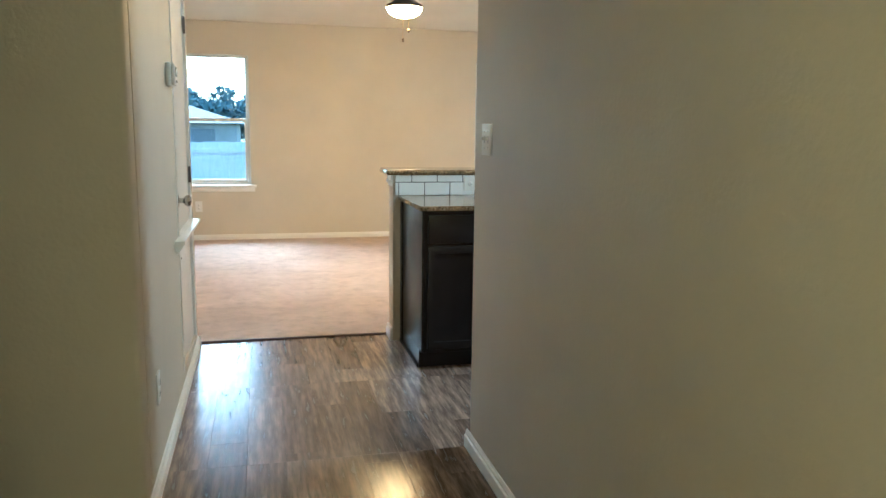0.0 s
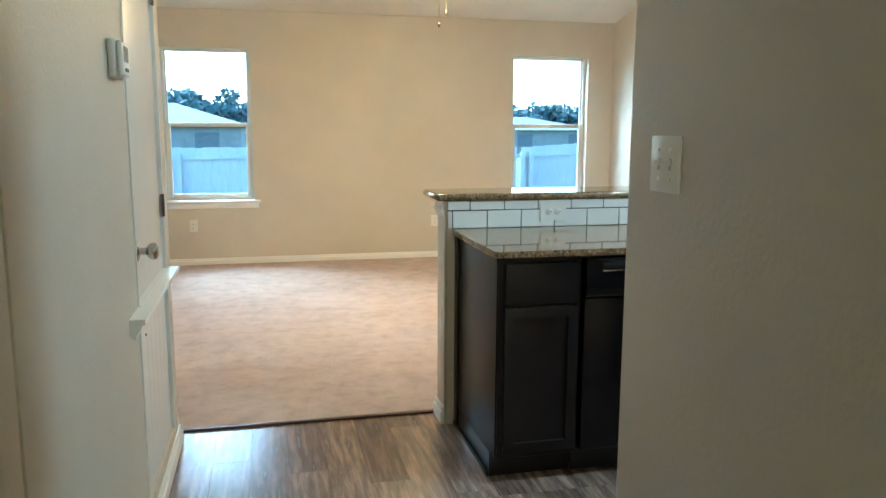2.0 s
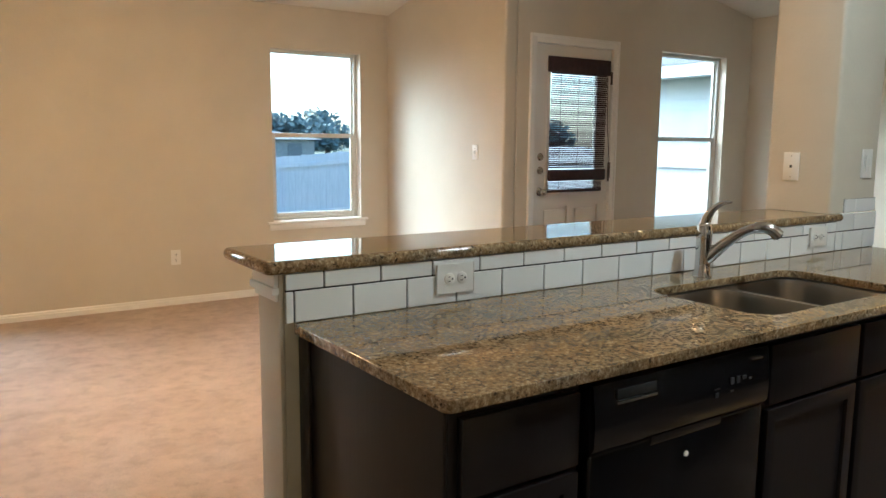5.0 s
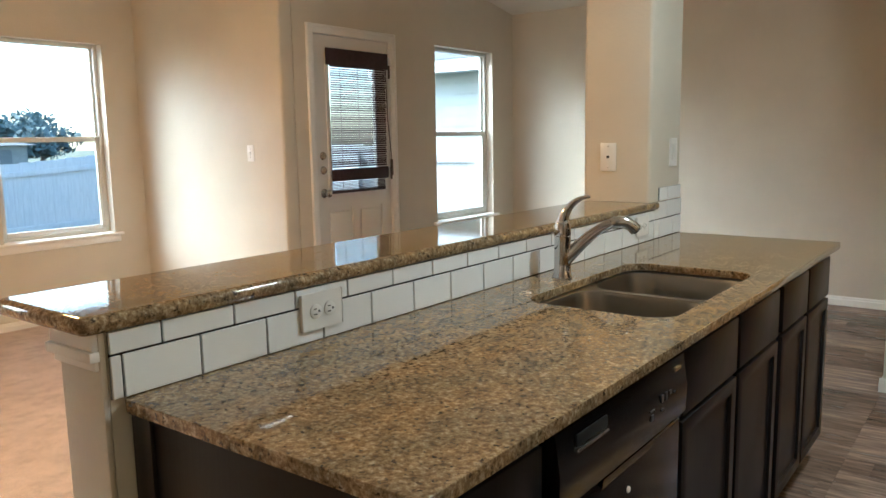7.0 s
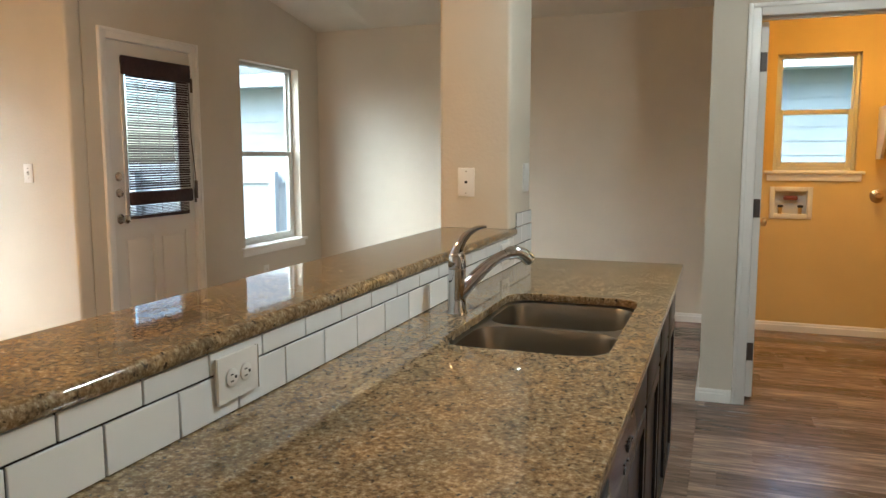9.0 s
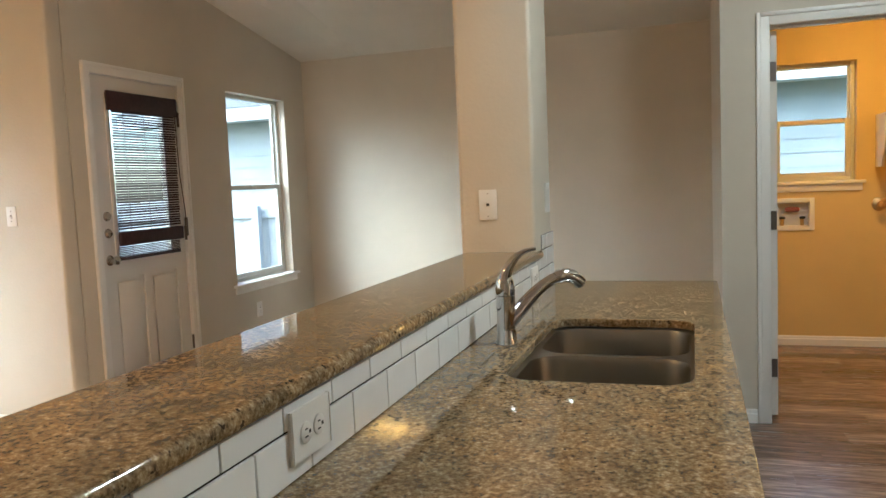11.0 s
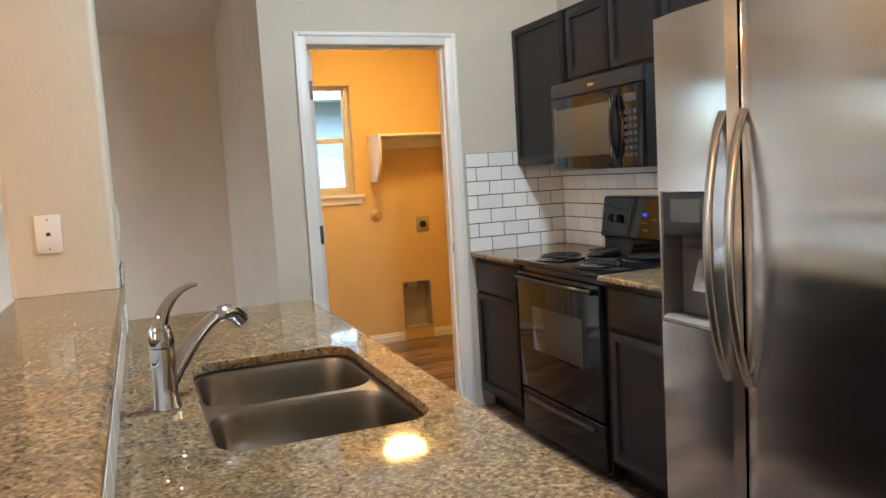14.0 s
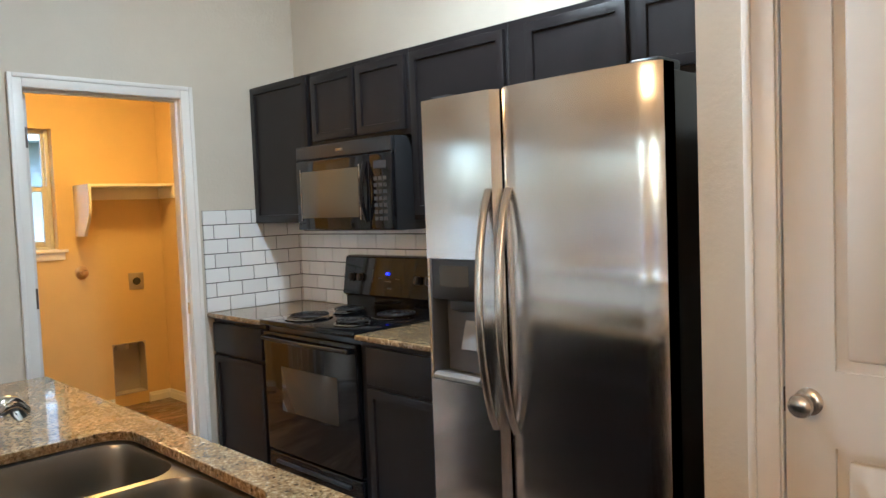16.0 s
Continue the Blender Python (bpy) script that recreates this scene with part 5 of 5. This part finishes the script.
def fence(name, axis, plane, a, b, top, label):
    """A board fence: posts, two rails and boards of uneven height. top: height at both ends."""
    t = thing(name, (a, plane, -0.6) if axis == "x" else (plane, a, -0.6), label, "fence", "weathered board fences")
    board = mesh_of("board", slab(-0.068, 0.068, -0.009, 0.009, 0, 1, 0.0), FENCE)
    rng = random.Random(7)
    n = int((b - a) / 0.138)
    for k in range(n):
        u = a + (k + 0.5) * 0.138
        h = top[0] + (top[1] - top[0]) * k / n + 0.6 + rng.uniform(-0.012, 0.012)
        ob = new("board", board)
        ob.parent = t
        ob.matrix_parent_inverse = t.matrix_basis.inverted()
        ob.matrix_basis = Matrix.Translation((u, plane, -0.6) if axis == "x" else (plane, u, -0.6)) @ (Matrix() if axis == "x" else pose(0, 0, 0, 0, 0, 90)) @ Matrix.Diagonal((1, 1, h, 1))
    rails = bmesh.new()
    for f in (0.25, 0.85):
        z0, z1 = -0.6 + (top[0] + 0.6) * f, -0.6 + (top[1] + 0.6) * f
        prism(rails, [(a, z0), (b, z1), (b, z1 + 0.09), (a, z0 + 0.09)], "y" if axis == "x" else "x", plane - 0.05, plane - 0.0095)
    part("rail", rails, FENCE, t)
    for k in range(int((b - a) / 2.4) + 1):
        u = a + 0.2 + k * 2.4
        z1 = top[0] + (top[1] - top[0]) * (u - a) / (b - a) - 0.12
        c = (u - 0.045, u + 0.045, plane - 0.14, plane - 0.051) if axis == "x" else (plane - 0.14, plane - 0.051, u - 0.045, u + 0.045)
        part("post", slab(*c, -0.6, z1), FENCE, t)


fence("fence", "x", 17.5, -9.0, 5.6, (0.97, 0.97), "weathered grey board fence across the back yard")
fence("fence", "x", 17.5, 5.6, 9.5, (0.97, 1.24), "weathered grey board fence rising to the corner")
fence("fence", "y", 9.5, 7.0, 17.5, (1.27, 1.24), "weathered grey board fence beside the neighbouring house")


def neighbour_house():
    t = thing("neighbour_house", (12, 4, -0.6), "pale lap-sided neighbouring house with white eaves", "house")
    x0, y0, y1 = 10.9, -6.0, 12.2
    part("wall", slab(x0 + 0.03, x0 + 7, y0, y1, -0.6, 2.42), SIDING, t)
    lap = mesh_of("siding_board", prism(bmesh.new(), [(0, 0), (0.03, 0), (0.03, 0.19), (0.012, 0.19)], "y", y0, y1), SIDING)
    for k in range(17):
        ob = new("siding_board", lap)
        ob.parent = t
        ob.matrix_parent_inverse = t.matrix_basis.inverted()
        ob.matrix_basis = Matrix.Translation((x0, 0, -0.6 + 0.178 * k))
    part("soffit", slab(x0 - 0.5, x0 + 0.03, y0 - 0.4, y1 + 0.4, 2.42, 2.45), FASCIA, t)
    part("fascia", slab(x0 - 0.53, x0 - 0.501, y0 - 0.4, y1 + 0.4, 2.40, 2.60), FASCIA, t)
    part("roof", prism(bmesh.new(), [(x0 - 0.55, 2.60), (x0 + 3.5, 4.6), (x0 + 7.5, 2.60)], "y", y0 - 0.4, y1 + 0.4), ROOF, t)


def far_house(x0, x1, y, eave, ridge, label):
    t = thing("far_house", ((x0 + x1) / 2, y + 4, -0.6), label, "house", "houses beyond the fence")
    part("wall", slab(x0 + 0.5, x1 - 0.5, y + 0.5, y + 9, -0.6, eave), FARWALL, t)
    b = bmesh.new()
    c = [b.verts.new(p) for p in ((x0, y, eave), (x1, y, eave), (x1, y + 9.5, eave), (x0, y + 9.5, eave))]
    r = [b.verts.new(((x0 * 0.62 + x1 * 0.38), y + 4.75, ridge)), b.verts.new(((x0 * 0.38 + x1 * 0.62), y + 4.75, ridge))]
    for f in ((c[0], c[1], r[1], r[0]), (c[1], c[2], r[1]), (c[2], c[3], r[0], r[1]), (c[3], c[0], r[0]), (c[3], c[2], c[1], c[0])):
        b.faces.new(f)
    part("roof", b, ROOF, t, "", False)
    part("chimney", slab(x0 + 2, x0 + 2.5, y + 5, y + 5.5, eave + 0.3, ridge + 0.25), FASCIA, t)
    for xc in (x0 + 2.2, (x0 + x1) / 2, x1 - 2.2):
        part("window", slab(xc - 0.6, xc + 0.6, y + 0.46, y + 0.52, 0.0, eave - 0.3), ROOF, t)


neighbour_house()
far_house(-11.5, -0.6, 42, 1.45, 2.75, "low pale house with a hipped shingle roof")
far_house(14.0, 27.0, 60, 1.3, 2.4, "low pale house far beyond the fence")


def tree(x, y, z, high, wide, seed):
    rng = random.Random(seed)
    t = thing("tree", (x, y, z), "dark green broad-leaved tree beyond the fence", "tree", "trees beyond the fence")
    b = bmesh.new()
    tube(b, [(x, y, z), (x + 0.1, y, z + high * 0.3), (x - 0.1, y + 0.1, z + high * 0.75)], [0.28, 0.2, 0.06], 10)
    for k in range(7):
        a = k * 0.9 + rng.random()
        tube(b, [(x, y, z + high * (0.28 + 0.05 * k)), (x + wide * 0.4 * math.cos(a), y + wide * 0.4 * math.sin(a), z + high * (0.5 + 0.04 * k))], [0.09, 0.03], 6)
    part("trunk", b, BARK, t)
    clumps = [(rng.uniform(-0.8, 0.8) * wide, rng.uniform(-0.8, 0.8) * wide, high * rng.uniform(0.42, 0.88), rng.uniform(0.28, 0.5) * wide) for _ in range(14)]
    verts, faces = [], []
    for cx, cy, cz, cr in clumps:
        for _ in range(130):
            d = Vector((rng.gauss(0, 1), rng.gauss(0, 1), rng.gauss(0, 0.8))).normalized() * cr * rng.uniform(0.55, 1.05)
            p = Vector((x + cx, y + cy, z + cz)) + d
            u = Vector((rng.gauss(0, 1), rng.gauss(0, 1), rng.gauss(0, 1))).normalized()
            v = u.orthogonal().normalized()
            s = rng.uniform(0.2, 0.42)
            n = len(verts)
            verts += [p - u * s, p + v * s * 0.6, p + u * s, p - v * s * 0.6]
            faces.append((n, n + 1, n + 2, n + 3))
    me = bpy.data.meshes.new("crown")
    me.from_pydata(verts, [], faces)
    me.materials.append(LEAF)
    ob = new("crown", me)
    ob.parent = t
    ob.matrix_parent_inverse = t.matrix_basis.inverted()
    return t


for k, (x, y, hi, wd) in enumerate(((-7.5, 66, 4.6, 2.6), (-4.6, 68, 5.2, 2.4), (-1.0, 70, 4.4, 2.6), (1.6, 64, 4.0, 2.2), (22, 70, 3.9, 2.8), (26, 72, 4.3, 2.8), (30, 70, 4.1, 2.8), (34, 74, 4.4, 3.0), (17, 74, 3.8, 2.6), (40, 62, 3.5, 3.0), (46, 55, 3.6, 3.0))):
    tree(x, y, -0.6, hi, wd, k + 3)


# ---- wall tiles ----
TW, TH, GAP = 0.1555, 0.0763, 0.0045
_tiles = {}


def tile_mesh(w, h):
    key = (round(w, 4), round(h, 4))
    if key not in _tiles:
        _tiles[key] = mesh_of("tile", slab(0, w, -0.009, 0.0, 0, h, 0.0012, seg=1), TILE, True, 0.0004)
    return _tiles[key]


def tiling(parent, m, length, height, first=0.0, skip=None):
    """Running-bond subway tile on a wall. m: local x along the wall, -y out of it."""
    z, row = 0.0, 0
    while z < height - 0.012:
        h = min(TH, height - z)
        u = first - (TW + GAP) * (0.5 if row % 2 else 0.0)
        while u < length:
            a, b = max(0.0, u), min(length, u + TW)
            if b - a > 0.008 and not (skip and skip(a, b, z, z + h)):
                ob = new("tile", tile_mesh(b - a, h))
                ob.parent = parent
                ob.matrix_parent_inverse = parent.matrix_basis.inverted()
                ob.matrix_basis = m @ Matrix.Translation((a, 0, z))
            u += TW + GAP
        z += TH + GAP
        row += 1
    return structure("trim_tile_bed", box(bmesh.new(), 0, length, -0.0045, -0.0005, -0.0005, height, 0, 1, m), GROUT, "dark grout bed behind white tile", "grout")


tiling(wall_knee, Matrix.Translation((0.876, 4.559, 0.916)), 2.424, 0.120, 0.0235 - 0.16)
tiling(wall_stub_base, Matrix.Translation((3.3015, 4.559, 0.916)), 0.312, 0.152, 0.05 - 0.1555)
tiling(wall_stub, Matrix.Translation((3.348, 4.5545, 1.0735)), 0.248, 0.055, 0.08 - 0.1555)
tiling(wall_laundry, Matrix.Translation((4.6545, 2.724, 0.916)) @ pose(0, 0, 0, 0, 0, -90), 0.640, 0.563, -0.016)
tiling(wall_kitchen, Matrix.Translation((4.654, 2.081, 0.916)) @ pose(0, 0, 0, 0, 0, 180), 1.99, 0.476, 0.08 - 0.1555)


# ---- floor planks ----
def planks():
    rng = random.Random(11)
    long, wide = 1.22, 0.152
    mesh = {}
    regions = [(-0.31, 0.92, -1.5, 2.90), (-0.31, 4.655, 2.90, 3.83), (-0.31, 3.775, 3.83, 4.715), (1.66, 4.655, 2.085, 2.90), (3.775, 6.76, 3.83, 7.39), (3.30, 3.775, 4.715, 4.735), (4.655, 6.66, 2.05, 3.70)]
    for x0, x1, y0, y1 in regions:
        k = math.floor(x0 / wide)
        while k * wide < x1:
            a, b = max(x0, k * wide), min(x1, (k + 1) * wide)
            off = (k * 0.437 % 1) * long
            j = math.floor((y0 - off) / long)
            while off + j * long < y1:
                c, d = max(y0, off + j * long), min(y1, off + (j + 1) * long)
                if b - a > 0.004 and d - c > 0.004:
                    key = (round(b - a, 3), round(d - c, 3))
                    if key not in mesh:
                        mesh[key] = mesh_of("plank", slab(0.0002, b - a - 0.0002, 0.0002, d - c - 0.0002, -0.0055, 0, 0.0005, seg=1), PLANK)
                    ob = new("plank", mesh[key])
                    ob.parent = floor
                    ob.location = (a, c, 0)
                j += 1
            k += 1


planks()
